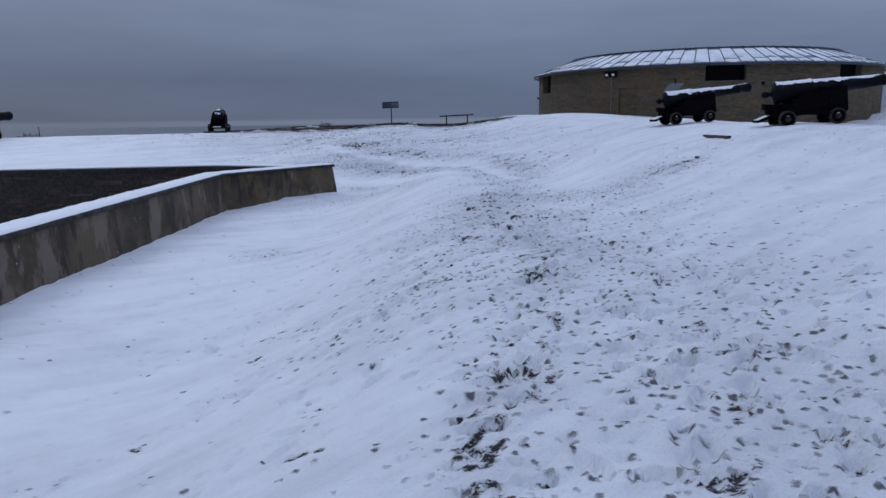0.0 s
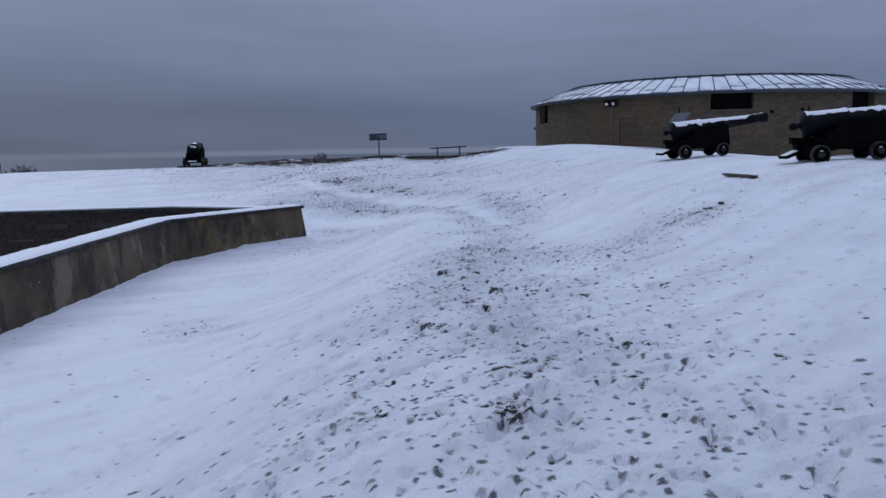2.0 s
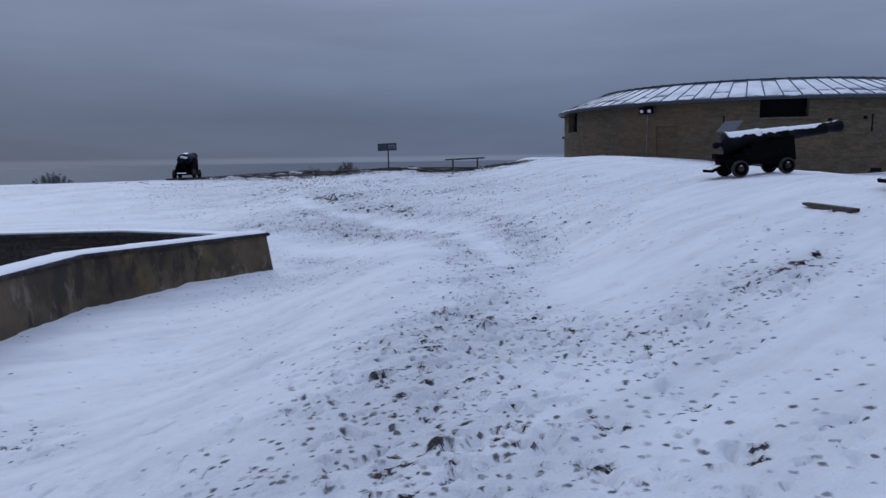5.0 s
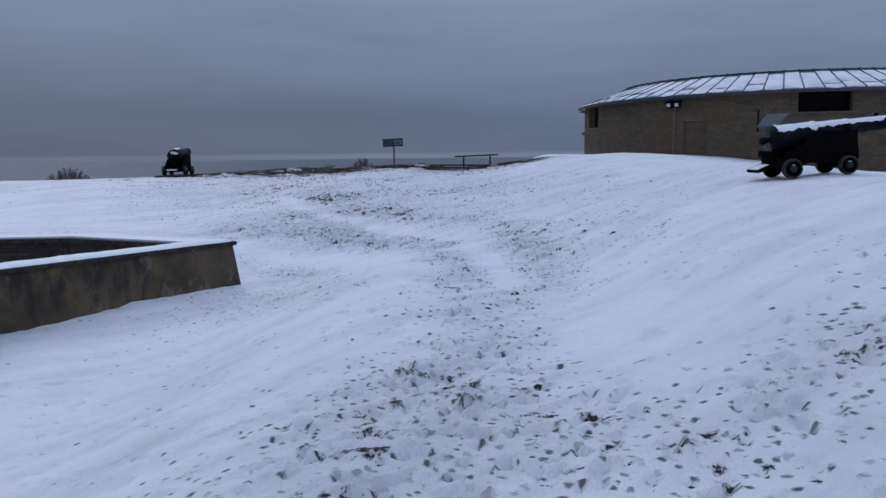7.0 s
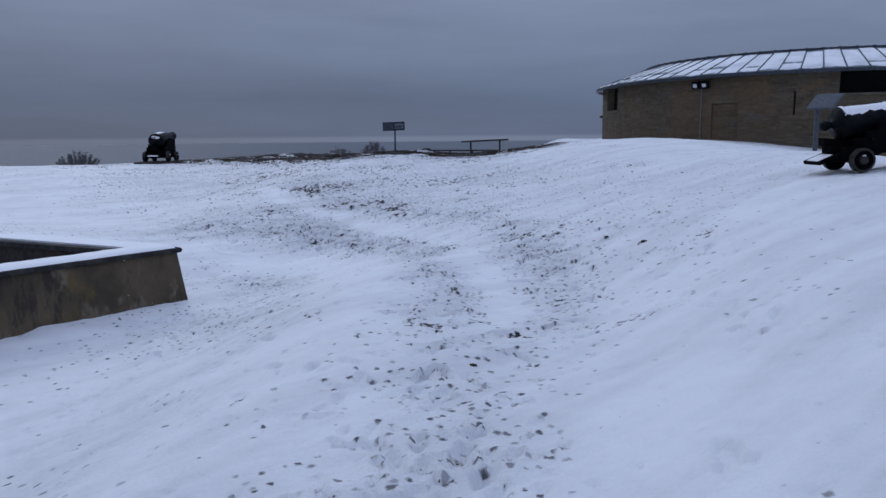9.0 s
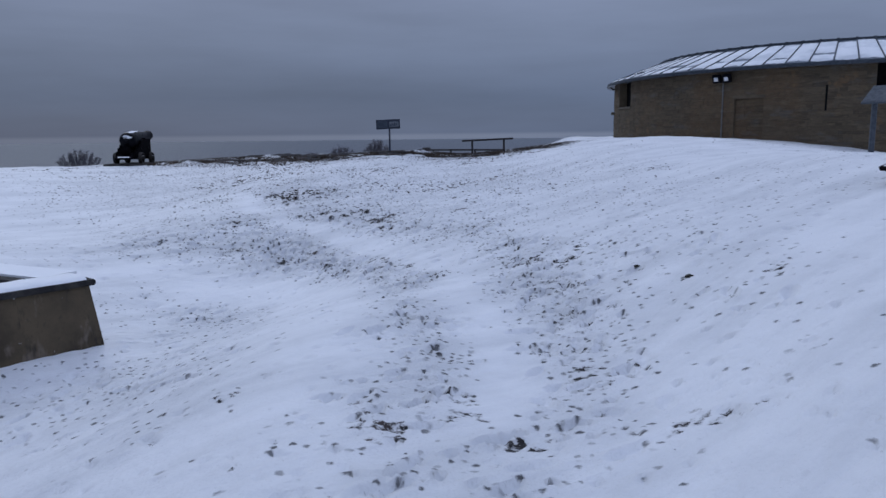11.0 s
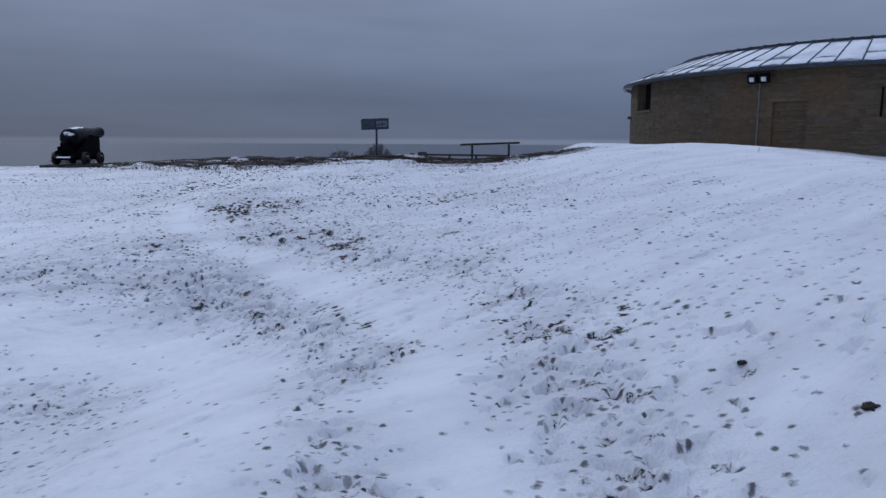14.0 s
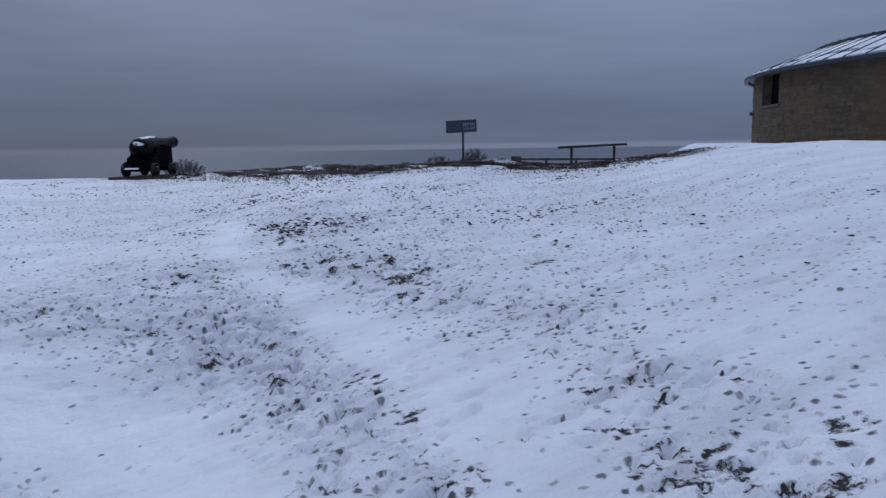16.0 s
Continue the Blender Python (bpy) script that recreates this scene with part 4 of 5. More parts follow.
def build_cannon(m, elevation, label, stub=False, seed=1, cover=1.2):
    """A muzzle-loading gun on a four-wheeled garrison carriage; the muzzle points along x."""
    gun = thing("cannon", m, label, "cannon", "old guns on the hilltop")
    if stub:
        profile = [(-0.42, 0.03), (-0.42, 0.06), (-0.36, 0.075), (-0.30, 0.04), (-0.26, 0.12), (-0.20, 0.245), (-0.12, 0.275), (0.55, 0.27), (0.57, 0.255), (0.95, 0.235), (0.97, 0.22), (1.60, 0.165), (1.86, 0.16), (1.95, 0.175), (2.05, 0.172), (2.06, 0.09), (1.7, 0.085)]
    else:
        profile = [(-0.56, 0.02), (-0.55, 0.06), (-0.49, 0.085), (-0.42, 0.06), (-0.38, 0.045), (-0.34, 0.10), (-0.31, 0.235), (-0.28, 0.262), (-0.20, 0.262), (-0.19, 0.246), (0.45, 0.222), (0.46, 0.234), (0.52, 0.234), (0.53, 0.205), (1.10, 0.176), (1.11, 0.184), (1.16, 0.184), (1.17, 0.162), (2.05, 0.118), (2.06, 0.13), (2.10, 0.13), (2.11, 0.116), (2.26, 0.122), (2.38, 0.142), (2.44, 0.142), (2.46, 0.125), (2.46, 0.07), (2.1, 0.065)]
    bore = pose(0.67, 0, 0.82, 0, -elevation, 0) @ pose(-0.55, 0, 0)
    barrel = part("barrel", turned(lathe(profile, 30), bore), M_IRON, gun, "black iron barrel", smooth=True)
    solid = profile[5:-2]

    def radius_at(x):
        return float(np.interp(x, [q[0] for q in solid], [q[1] for q in solid]))

    if stub:
        part("snow_strip", turned(snow_strip(-0.1, 0.9, radius_at, 0.45, seed, 0.006), bore), M_SNOW, barrel, "snow along the barrel's top", smooth=True)
        for side, drop in ((-0.09, 0.12), (0.02, 0.16), (-0.02, 0.09)):
            dab = bmesh.new()
            bmesh.ops.create_icosphere(dab, subdivisions=2, radius=1.0)
            for v in dab.verts:
                v.co = Vector((v.co.x * 0.018, v.co.y * 0.10, v.co.z * 0.042)) * (1 + 0.6 * noise.noise(v.co * 2.2 + Vector((side * 40, seed, 0))))
            out = -0.26 + max(math.hypot(side, drop) - 0.12, 0.0) * 0.5
            part("snow_patch", turned(dab, bore @ pose(out + 0.008, side, drop)), M_SNOW, barrel, "snow stuck on the breech", smooth=True)
    else:
        part("snow_strip", turned(snow_strip(-0.27, 2.02, radius_at, cover, seed, 0.007), bore), M_SNOW, barrel, "ragged snow along the barrel's top", smooth=True)
        for at in (2.08, 2.24):
            part("snow_patch", turned(snow_strip(at, at + 0.13, lambda x: float(np.interp(x, [2.05, 2.26, 2.40], [0.13, 0.124, 0.142])), 0.6, seed + 4, 0.006), bore), M_SNOW, barrel, "snow caught behind the muzzle", smooth=True)
    for y in (-1, 1):
        part("trunnion", turned(lathe([(0, 0.075), (0.17, 0.075)], 16), bore @ pose(0.86, 0.15 * y, -0.06, 0, 0, 90 * y)), M_IRON, gun)
        part("cheek", extruded(cheek_outline(), 0.24 * y, 0.34 * y, 0.008), M_CARRIAGE, gun, "stepped black timber cheek")
        part("cap_square", boxed(0.74, 1.0, 0.235 * y if y > 0 else -0.345, 0.345 * y if y > 0 else -0.235, 0.83, 0.862, None, 0.006), M_IRON, gun)
        for x in (0.2, 0.95):
            part("bolt", turned(lathe([(0, 0.03), (0.03, 0.024)], 8), pose(x, 0.34 * y, 0.5, 0, 0, 90 * y)), M_IRON, gun)
    part("transom", boxed(0.95, 1.1, -0.24, 0.24, 0.3, 0.62), M_CARRIAGE, gun)
    part("stool_bed", boxed(-0.34, 0.7, -0.15, 0.15, 0.33, 0.43, None, 0.01), M_CARRIAGE, gun)
    part("quoin", extruded([(-0.42, 0.432), (-0.42, 0.56), (0.2, 0.47), (0.2, 0.432)], -0.09, 0.09), M_CARRIAGE, gun)
    tail = part("tail_board", boxed(-0.30, 0.16, -0.26, 0.26, -0.03, 0.03, pose(-0.30, 0, 0.27, 0, -20, 0), 0.008), M_CARRIAGE, gun, "low sloping board behind the carriage")
    part("snow_ledge", boxed(-0.28, -0.19 if stub else -0.03, -0.20, 0.17, 0.031, 0.040, pose(-0.30, 0, 0.27, 0, -20, 0), 0.004), M_SNOW, tail)
    for x, r in ((0.0, 0.185), (1.07, 0.175)):
        part("axle", turned(lathe([(-0.5, 0.04), (-0.34, 0.05), (0.34, 0.05), (0.5, 0.04)], 12), pose(x, 0, r, 0, 0, 90)), M_IRON, gun)
        part("axle_bed", boxed(x - 0.08, x + 0.08, -0.34, 0.34, r - 0.03, 0.30, None, 0.01), M_CARRIAGE, gun)
        for y in (-1, 1):
            at = pose(x, 0.355 * y, r, 0, 0, 90 * y)
            wheel = part("wheel", turned(lathe([(0.0, r * 0.93), (0.0, r - 0.004), (0.02, r), (0.09, r), (0.11, r - 0.006), (0.11, r * 0.80), (0.088, r * 0.76), (0.088, 0.0)], 26), at), M_CARRIAGE, gun, "solid wooden truck wheel")
            part("rim", turned(lathe([(0.092, r * 0.80), (0.116, r * 0.81), (0.118, r * 0.97), (0.10, r + 0.003), (0.02, r + 0.003), (0.02, r - 0.004)], 26, capped=False), at), M_RIM, wheel, "worn iron tyre")
            part("hub", turned(lathe([(0.08, 0.07), (0.14, 0.06), (0.15, 0.03)], 14), at), M_RIM, wheel)
            part("snow_dab", boxed(-0.03, 0.03, -0.02, 0.02, 0, 0.015, at @ pose(0.115, 0, r * 0.35), 0.004), M_SNOW, wheel)
    return gun


def gun_pose(x, y, z, heading, pitch=0.0, lean=0.0, scale=1.0):
    return Matrix.Translation((x, y, z)) @ Euler((radians(lean), radians(-pitch), radians(heading))).to_matrix().to_4x4() @ Matrix.Scale(scale, 4)


LONG = "long black iron cannon on stepped carriage, snow along its barrel"
build_cannon(gun_pose(6.265, 20.40, 1.35, 5, 4, 0, 0.88), 4.0, LONG, False, 1)
build_cannon(gun_pose(6.72, 14.72, 1.335, -8, 4, 0, 0.85), 2.8, LONG, False, 5, 0.95)
build_cannon(gun_pose(-9.75, 32.0, 1.185, 100, 0, 0, 0.86), 5.0, "short thick black cannon on a timber carriage and snowy slab", True, 8)
build_cannon(gun_pose(-17.43, 26.8, ground(-17.4, 27.1) + 0.02, 76, 0, 0, 1.0), 3.0, "short thick cannon on the far edge of the hilltop", True, 11)


def build_gun_slab(x, y, heading, length, width):
    z = ground(x, y)
    slab = tagged(new("gun_platform", mesh_of("gun_platform", boxed(-length / 2, length / 2, -width / 2, width / 2, -0.5, 0.0, None, 0.02), M_COPING)), "dark stone slab under a cannon, snow-edged", "platform", "gun platforms")
    slab.matrix_world = gun_pose(x, y, 1.185, heading)
    return slab


build_gun_slab(-9.86, 32.4, 100, 1.7, 1.1)


# ---- signs, rails, planks ----
def build_sign():
    sign = thing("information_sign", pose(-2.37, 34.0, 1.30, 0, 0, 0), "navy information sign on a single dark post in the grass", "sign")
    part("post", boxed(-0.025, 0.025, -0.02, 0.02, -0.2, 0.86, None, 0.006), M_SIGNFRAME, sign)
    board = part("board", boxed(-0.37, 0.37, -0.055, -0.025, 0.81, 1.10, pose(0, 0, 0, 0, -2, 0), 0.006), M_SIGNFRAME, sign, "navy board with a pale printed panel")
    part("printed_panel", boxed(0.04, 0.33, -0.0595, -0.056, 0.87, 1.03, pose(0, 0, 0, 0, -2, 0)), M_PRINT, board, "pale printed picture")
    part("printed_panel", boxed(-0.33, -0.02, -0.0595, -0.056, 0.86, 1.05, pose(0, 0, 0, 0, -2, 0)), M_PRINT2, board, "dim blue printed text panel")
    for i in range(5):
        part("text_bar", boxed(-0.30, -0.06 - 0.03 * (i % 2), -0.0632, -0.060, 0.885 + 0.032 * i, 0.895 + 0.032 * i, pose(0, 0, 0, 0, -2, 0)), M_SIGNFRAME, board)
    for i in range(4):
        part("text_bar", boxed(0.07 + 0.06 * i, 0.105 + 0.06 * i, -0.0632, -0.060, 0.90 + 0.02 * (i % 2), 0.96 + 0.02 * (i % 3), pose(0, 0, 0, 0, -2, 0)), M_SIGNFRAME, board)
    part("back_strap", boxed(-0.05, 0.05, -0.025, 0.022, 0.86, 1.04), M_SIGNFRAME, sign)
    return sign


build_sign()
slab = tagged(new("paving_slab", mesh_of("paving_slab", boxed(-0.45, 0.45, -0.25, 0.25, -0.1, 0.05, None, 0.012), M_COPING)), "flat stone slab lying in snow before the sign", "slab")
slab.matrix_world = pose(-2.2, 33.35, ground(-2.2, 33.35), 0, 0, 8)


def build_rail(name, x0, y0, z0, x1, y1, z1, posts, drop, size, label, snow=False):
    """A low rail between two ends, on upright posts."""
    d = Vector((x1 - x0, y1 - y0, z1 - z0))
    rail = thing(name, pose(x0, y0, z0 - drop), label, "rail")
    along = Matrix.Translation((0, 0, drop)) @ d.to_track_quat("X", "Z").to_matrix().to_4x4()
    bar = part("rail_bar", boxed(0, d.length, -size * 0.7, size * 0.7, -size, 0, along, 0.006), M_RAIL, rail, "dark timber top bar")
    if snow:
        part("snow_ledge", boxed(0.01, d.length - 0.01, -size * 0.6, size * 0.6, 0.001, 0.012, along, 0.003), M_SNOW, bar)
    for f in posts:
        p = d * f
        part("post", boxed(p.x - size * 0.55, p.x + size * 0.55, p.y - size * 0.5, p.y + size * 0.5, -0.25, drop + p.z - size - 0.001, None, 0.005), M_RAIL, rail)
    return rail


build_rail("guard_rail", -0.16, 34.29, 1.75, 1.41, 34.70, 1.81, (0.2, 0.82), 0.52, 0.055, "dark low rail on two posts at the crest")
build_rail("low_fence", -2.15, 41.0, 1.36, 1.3, 41.35, 1.33, (0.03, 0.3, 0.58, 0.86), 0.35, 0.07, "low dark fence rail beyond the crest")
build_rail("low_fence", -2.25, 41.05, 1.42, -1.95, 41.05, 1.42, (0.25, 0.75), 0.4, 0.2, "stout end block of the low fence")


def build_plank():
    plank = thing("plank", Matrix(), "weathered plank half sunk in the snow", "plank")
    bm = extruded([(-0.56, -0.015), (0.50, -0.12), (0.56, 0.035), (0.30, 0.030), (-0.54, 0.012)], -0.05, 0.05, 0.006)
    part("board", turned(bm, pose(5.12, 13.87, ground(5.12, 13.87) + 0.028, 0, 1.2, -88)), M_BOARD, plank)
    return plank


build_plank()


def build_lectern(x, y, z):
    """A tilted reading panel on a post."""
    stand = thing("reading_panel", pose(x, y, z, 0, 0, 0), "tilted grey reading panel on a slim post by the building", "sign")
    part("post", boxed(-0.04, 0.04, -0.03, 0.03, -0.3, 0.93, None, 0.01), M_PANEL, stand)
    slope = pose(0.12, -0.02, 0.98, 35, 0, -48)
    panel = part("panel", boxed(-0.26, 0.26, -0.26, 0.26, -0.02, 0.012, slope, 0.006), M_PANEL, stand, "tilted grey panel")
    part("printed_sheet", boxed(-0.235, 0.235, -0.235, 0.235, 0.013, 0.016, slope), M_PANEL, panel, "dim printed sheet")
    part("bracket", boxed(-0.06, 0.06, -0.18, 0.18, -0.05, -0.021, slope, 0.006), M_PANEL, panel)
    return stand


build_lectern(7.5, 24.7, ground(7.5, 24.7))


def build_loop_post(x, y):
    post = thing("stake", pose(x, y, ground(x, y)), "thin bent metal stake at the hilltop's edge", "stake")
    part("rod", boxed(-0.012, 0.012, -0.012, 0.012, -0.1, 0.40, None, 0.004), M_RIM, post)
    part("hook", boxed(-0.05, 0.012, -0.012, 0.012, 0.40, 0.424, None, 0.004), M_RIM, post)
    return post


build_loop_post(-16.36, 29.9)


# ---- bare trees beyond the crest ----
def stick(bm, a, b, r0, r1, n=5):
    d = (b - a)
    q = d.to_track_quat("Z", "Y")
    rows = [[bm.verts.new(p + q @ Vector((r * math.cos(2 * math.pi * i / n), r * math.sin(2 * math.pi * i / n), 0))) for i in range(n)] for p, r in ((a, r0), (b, r1))]
    for i in range(n):
        bm.faces.new((rows[0][i], rows[0][(i + 1) % n], rows[1][(i + 1) % n], rows[1][i]))


def build_tree(x, y, top, wide, seed):
    rng = random.Random(seed)
    base = ground(x, y)
    tall = top - base
    tree = thing("tree", pose(x, y, base), "leafless dense-twigged tree below the crest", "tree", "bare trees below the crest")
    trunk, crown = bmesh.new(), bmesh.new()
    fork = Vector((0, 0, tall * 0.35))
    stick(trunk, Vector((0, 0, -0.4)), fork, tall * 0.03, tall * 0.02, 8)
    for n in range(26):
        ang, reach = 2.4 * n + rng.uniform(-0.3, 0.3), math.sqrt((n + 0.5) / 26)
        tip = Vector((math.cos(ang) * wide / 2 * reach * 0.9, math.sin(ang) * wide / 2 * reach * 0.9, tall - 0.4 - 1.9 * reach**2.5 + rng.uniform(-0.3, 0.05)))
        mid = fork.lerp(tip, 0.55) + Vector((0, 0, tall * 0.05))
        stick(trunk, fork, mid, tall * 0.010, tall * 0.006)
        stick(trunk, mid, tip, tall * 0.006, tall * 0.002)
        for _ in range(46):
            a0 = mid.lerp(tip, rng.uniform(0.2, 1.0))
            d = Vector((rng.gauss(0, 1), rng.gauss(0, 1), rng.gauss(0.35, 0.7))).normalized()
            b0 = a0 + d * rng.uniform(0.2, 0.5)
            b0.z = min(b0.z, tall + 0.1)
            stick(crown, a0, b0, 0.035, 0.016, 3)
            for _ in range(4):
                c0 = a0.lerp(b0, rng.uniform(0.3, 1))
                e0 = c0 + Vector((rng.gauss(0, 1), rng.gauss(0, 1), rng.gauss(0.3, 0.8))).normalized() * rng.uniform(0.15, 0.45)
                stick(crown, c0, e0, 0.018, 0.008, 3)
    part("trunk", trunk, M_TWIG, tree)
    part("crown", crown, M_TWIG, tree, "crown of fine bare twigs")
    return tree


build_tree(-77.4, 137.1, 0.25, 8.6, 1)
build_tree(-18.9, 117.6, 1.6, 5.2, 2)
build_tree(-23.9, 116.7, 0.75, 5.8, 3)
build_tree(-28.2, 115.5, 0.1, 3.8, 4)


# ---- grass showing through ----
def build_grass():
    """Withered blades and clods where the turf breaks through the snow."""
    rng = np.random.RandomState(12)
    verts, faces = [], []

    def blades(count, x0, x1, y0, y1, floor, tall):
        tries = rng.uniform((x0, y0), (x1, y1), (count, 2))
        keep = tries[rng.uniform(0, 1, count) < np.clip(trail_field(tries[:, 0], tries[:, 1]) - floor, 0, 1)]
        zs = land(keep[:, 0], keep[:, 1])
        for (px, py), z in zip(keep, zs):
            ang, h, w = rng.uniform(0, 6.28), tall * rng.uniform(0.4, 1.3), rng.uniform(0.004, 0.011)
            lean = rng.uniform(0.3, 1.5) * h
            dx, dy = math.cos(ang), math.sin(ang)
            n = len(verts)
            verts.extend([(px - dy * w, py + dx * w, z - 0.02), (px + dy * w, py - dx * w, z - 0.02), (px + dx * lean * 0.5, py + dy * lean * 0.5, z + h * 0.75), (px + dx * lean, py + dy * lean, z + h)])
            faces.extend([(n, n + 1, n + 2), (n + 1, n + 3, n + 2)])

    blades(40000, -10, 4.5, 31.2, 37, 0.40, 0.05)
    me = bpy.data.meshes.new("grass")
    me.from_pydata(verts, [], faces)
    me.materials.append(M_GRASS)
    return tagged(new("grass", me), "withered brown grass poking through thin snow", "grass", kind="stuff")


build_grass()


def build_tufts():
    """Low dark tufts and clods that break the snow, thickest where it is worn."""
    rng = np.random.RandomState(33)
    tries = rng.uniform((-13, 21.0), (12, 34.5), (90000, 2))
    field = trail_field(tries[:, 0], tries[:, 1])
    patchy = 0.5 + 0.5 * value_noise(tries[:, 0], tries[:, 1], 0.8, 41)
    keep = rng.uniform(0, 1, len(tries)) < np.clip(0.01 + 0.04 * patchy + 0.40 * np.maximum(field, -0.1) * (0.4 + patchy), 0.002, 0.6) * np.clip((tries[:, 1] - 23) / 5, 0.0, 1)
    keep &= ~inside(tries[:, 0], tries[:, 1], TRENCH)
    spots, field = tries[keep], field[keep]
    zs = land(spots[:, 0], spots[:, 1])
    verts, faces = [], []
    for (px, py), z, f in zip(spots, zs, field):
        big = rng.uniform(0.5, 1.0) * (1 + 0.3 * min(max(f, 0), 1))
        wide, deep, tall = 0.040 * big, 0.016 * big, rng.uniform(0.003, 0.008) * big
        turn = rng.normal(0, 0.5)
        c, s = math.cos(turn), math.sin(turn)
        n, k = len(verts), 7
        for i in range(k):
            a = 2 * math.pi * i / k
            r = rng.uniform(0.6, 1.25)
            u, v = wide * r * math.cos(a), deep * r * math.sin(a)
            verts.append((px + u * c - v * s, py + u * s + v * c, z - 0.008))
        for g in (-0.45, 0.4):
            u = wide * g + rng.normal(0, 0.2) * wide
            verts.append((px + u * c, py + u * s, z + tall * rng.uniform(0.6, 1.2)))
        l, r = n + k, n + k + 1
        faces.extend([(n, n + 1, r), (n + 1, n + 2, r), (n + 2, l, r), (n + 2, n + 3, l), (n + 3, n + 4, l), (n + 4, n + 5, l), (n + 5, r, l), (n + 5, n + 6, r), (n + 6, n, r)])
    me = bpy.data.meshes.new("turf_tufts")
    me.from_pydata(verts, [], faces)
    me.materials.append(M_TURF)
    return tagged(new("turf_tufts", me), "small dark tufts of turf breaking through the snow", "turf", kind="stuff")


build_tufts()


def build_clod(x, y, size, seed):
    """A clod of dark turf kicked up onto the snow."""
    rng = random.Random(seed)
    bm = bmesh.new()
    bmesh.ops.create_icosphere(bm, subdivisions=3, radius=1.0)
    for v in bm.verts:
        d = 1 + 0.45 * noise.noise(v.co * 1.9 + Vector((seed, 0, 0))) + 0.4 * noise.noise(v.co * 5.5 + Vector((0, seed, 0)))
        v.co = Vector((v.co.x * size * d, v.co.y * size * 0.75 * d, max(v.co.z, -0.4) * size * 0.42 * d))
    ob = tagged(new("turf_clod", mesh_of("turf_clod", bm, M_CLOD)), "dark clod of frozen turf lying on the snow", "clod", "clods of turf")
    ob.matrix_world = pose(x, y, ground(x, y) + size * 0.08, 0, 0, rng.uniform(0, 360))
    return ob


for n, (cx, cy, size) in enumerate(((3.05, 18.05, 0.05), (1.25, 14.35, 0.03), (4.1, 11.9, 0.045), (3.9, 11.72, 0.03), (2.72, 18.85, 0.03))):
    build_clod(cx, cy, size, n + 1)


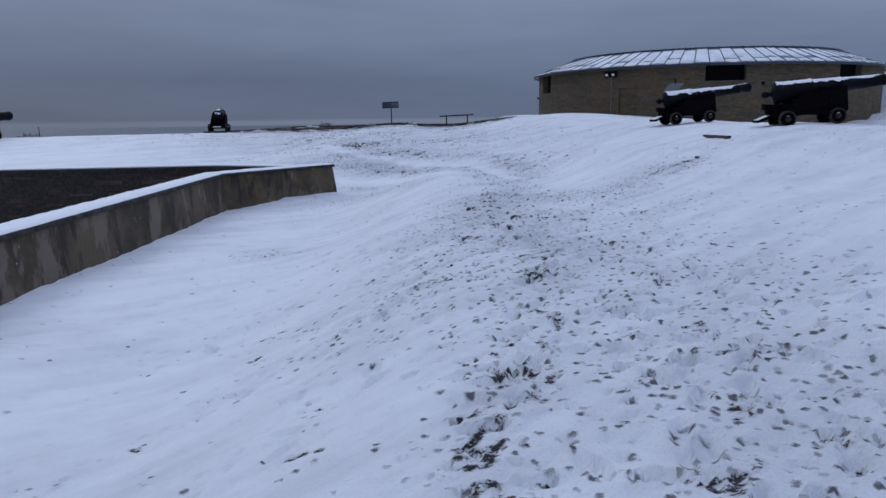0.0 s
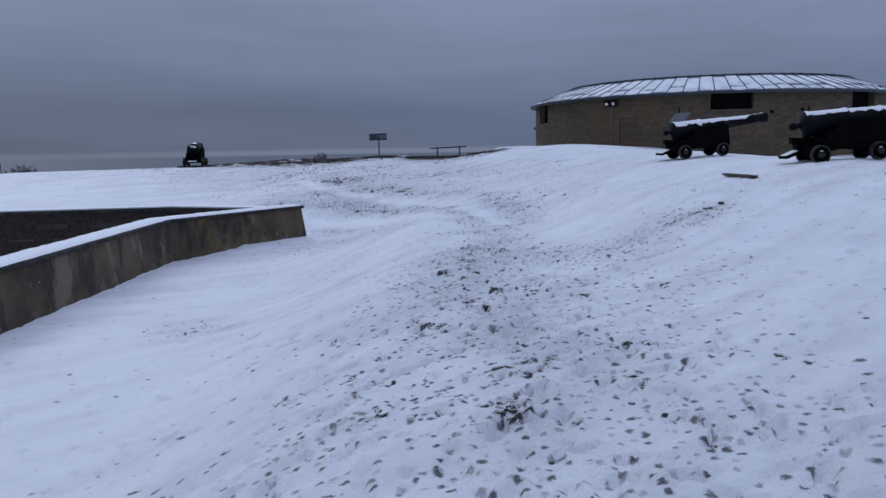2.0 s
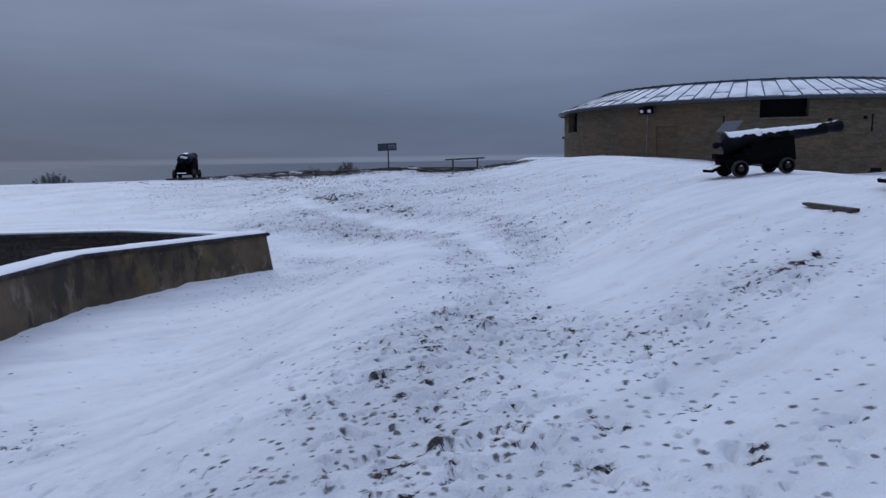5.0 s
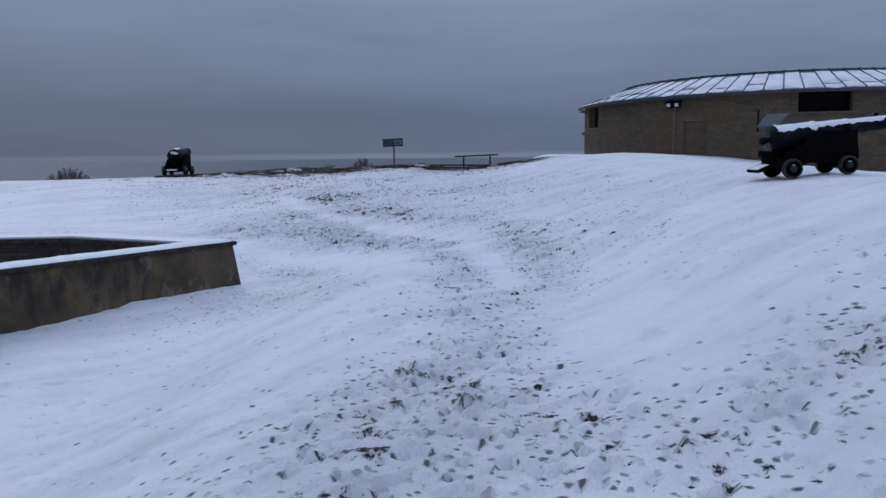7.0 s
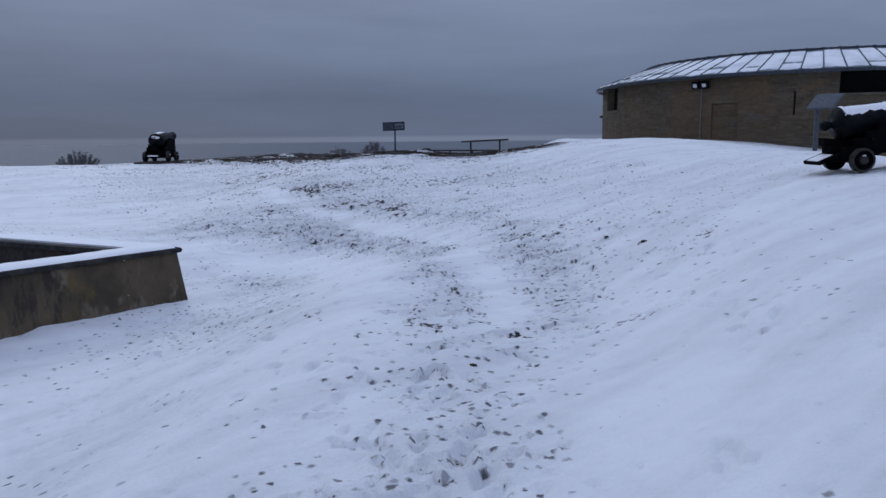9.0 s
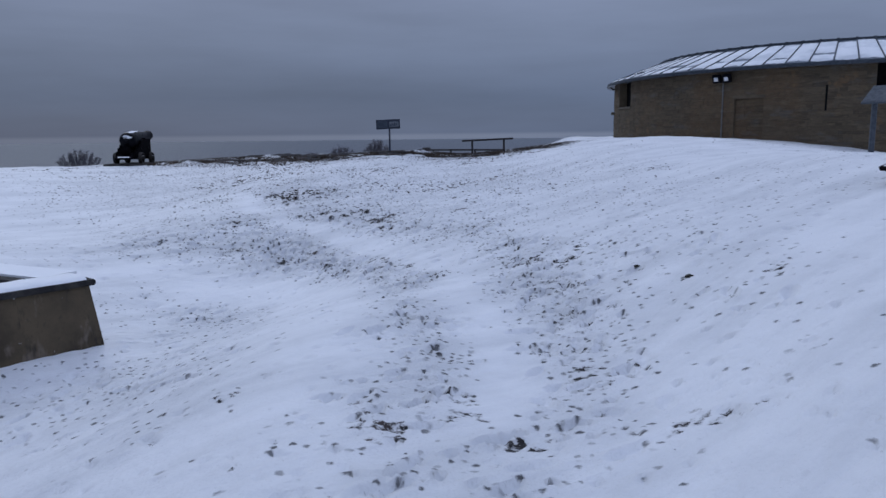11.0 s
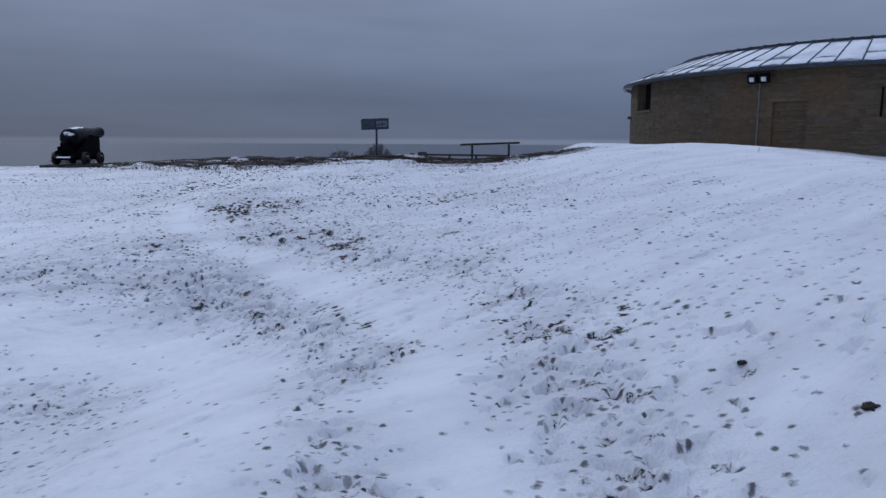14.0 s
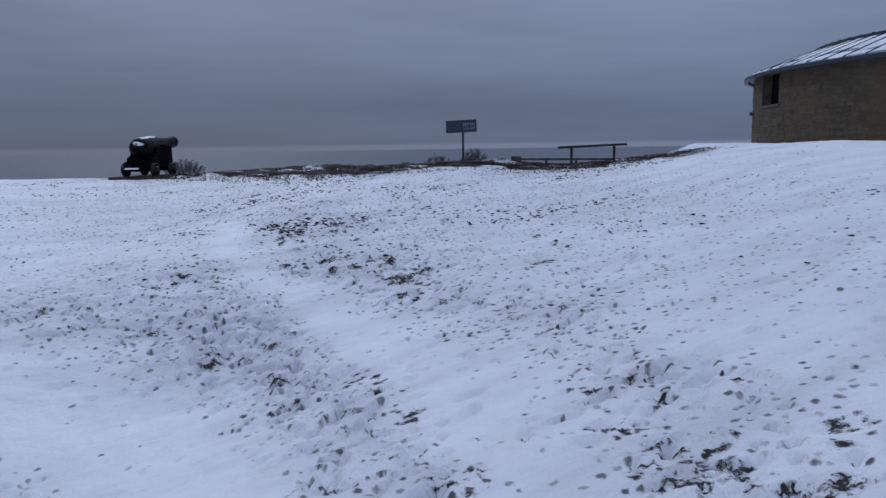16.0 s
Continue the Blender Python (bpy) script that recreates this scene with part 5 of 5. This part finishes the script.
# ---- masonry pieces ----
def build_masonry():
    """Rubble courses of the round wall: blocks shared between pieces, set a little uneven."""
    rng = random.Random(21)
    sizes = [0.2, 0.28, 0.36, 0.46, 0.6]
    shapes = {}
    z, row = 0.9, 0
    verts, faces = [], []
    count = 0
    while z < EAVE - 0.03:
        high = rng.choice((0.07, 0.09, 0.12, 0.16))
        high = min(high, EAVE - 0.012 - z)
        cuts = [(o[0] - 0.1, o[1] + 0.1, None) for o in OPENINGS if z + high > o[2] - 0.06]
        if z < DOOR[2]:
            cuts.append((DOOR[0], DOOR[1], 0.09))
        stretches, last = [], -100.0
        for lo, hi, back in sorted(cuts, key=lambda cut: cut[0]):
            stretches.append((last, lo, 0.0))
            if back:
                stretches.append((lo, hi, back))
            last = hi
        stretches.append((last, 62.0, 0.0))
        for lo, hi, back in stretches:
            ang = lo
            while ang < hi - 0.3:
                span = math.degrees(rng.choice(sizes) * rng.uniform(0.7, 1.3) / HOUSE_R)
                if hi - ang - span < 0.9:
                    span = min(hi - ang, span + 0.9)
                wide, mid = radians(span) * HOUSE_R, ang + span / 2
                w, h = wide - 0.010, high - 0.010
                at = radial(mid, HOUSE_R - 0.06 + rng.uniform(-0.002, 0.014) - back, z + high / 2)
                if -88 < mid < -24 and z > 1.55 and count < 300 and rng.random() < 0.6:
                    key = (round(w, 1), round(h, 2))
                    if key not in shapes:
                        shapes[key] = mesh_of("stone_block", boxed(-0.5, 0.5, 0, 0.06, -h / 2, h / 2, None, 0.010), M_STONE)
                    ob = part("stone_block", shapes[key], M_STONE, house)
                    ob.matrix_world = at @ pose(0, 0, 0, rng.uniform(-1, 1), rng.uniform(-0.8, 0.8), rng.uniform(-0.8, 0.8)) @ Matrix.Diagonal((w, 1, 1, 1))
                    count += 1
                else:
                    at = at @ pose(0, 0, 0, rng.uniform(-1, 1), rng.uniform(-0.8, 0.8), rng.uniform(-0.8, 0.8))
                    n = len(verts)
                    verts.extend(at @ Vector((sx * w / 2, sy * 0.06, sz * h / 2)) for sx in (-1, 1) for sy in (0, 1) for sz in (-1, 1))
                    faces.extend(tuple(n + k for k in f) for f in ((0, 1, 3, 2), (4, 6, 7, 5), (0, 4, 5, 1), (2, 3, 7, 6), (0, 2, 6, 4), (1, 5, 7, 3)))
                ang += span
        z += high
        row += 1
    me = bpy.data.meshes.new("masonry")
    me.from_pydata([tuple(v) for v in verts], [], faces)
    me.materials.append(M_STONE_FAR)
    tagged(part("masonry", me, M_STONE_FAR, house, "brown rubble stone courses"), kind="stuff")


def build_dark_masonry():
    """Courses of the retaining wall's face."""
    rng = random.Random(31)
    shapes, count = {}, 0
    for (ax, ay), (bx, by) in zip(BACK[1:], BACK[2:]):
        d = Vector((bx - ax, by - ay))
        u = d.normalized()
        turn = math.atan2(u.y, u.x)
        z = -1.0
        while z < BACK_TOP - 0.02:
            high = min(rng.choice((0.06, 0.08, 0.11, 0.14)), BACK_TOP - z - 0.003)
            s = 0.0
            while s < d.length - 0.12 and high > 0.03:
                wide = min(rng.choice((0.24, 0.34, 0.46, 0.62)), d.length - s)
                key = (round(wide, 2), round(high, 2))
                if key not in shapes:
                    shapes[key] = mesh_of("stone", boxed(-wide / 2 + 0.008, wide / 2 - 0.008, -0.06, 0.0, -high / 2 + 0.006, high / 2 - 0.006, None, 0.012), M_DARKSTONE)
                p = Vector((ax, ay)) + u * (s + wide / 2)
                ob = part("stone_block", shapes[key], M_DARKSTONE, retaining)
                ob.matrix_world = Matrix.Translation((p.x, p.y, z + high / 2)) @ Matrix.Rotation(turn, 4, "Z") @ pose(0, rng.uniform(0.0, 0.04), 0, 0, rng.uniform(-0.7, 0.7), 0)
                s += wide
                count += 1
            z += high


build_masonry()
build_dark_masonry()
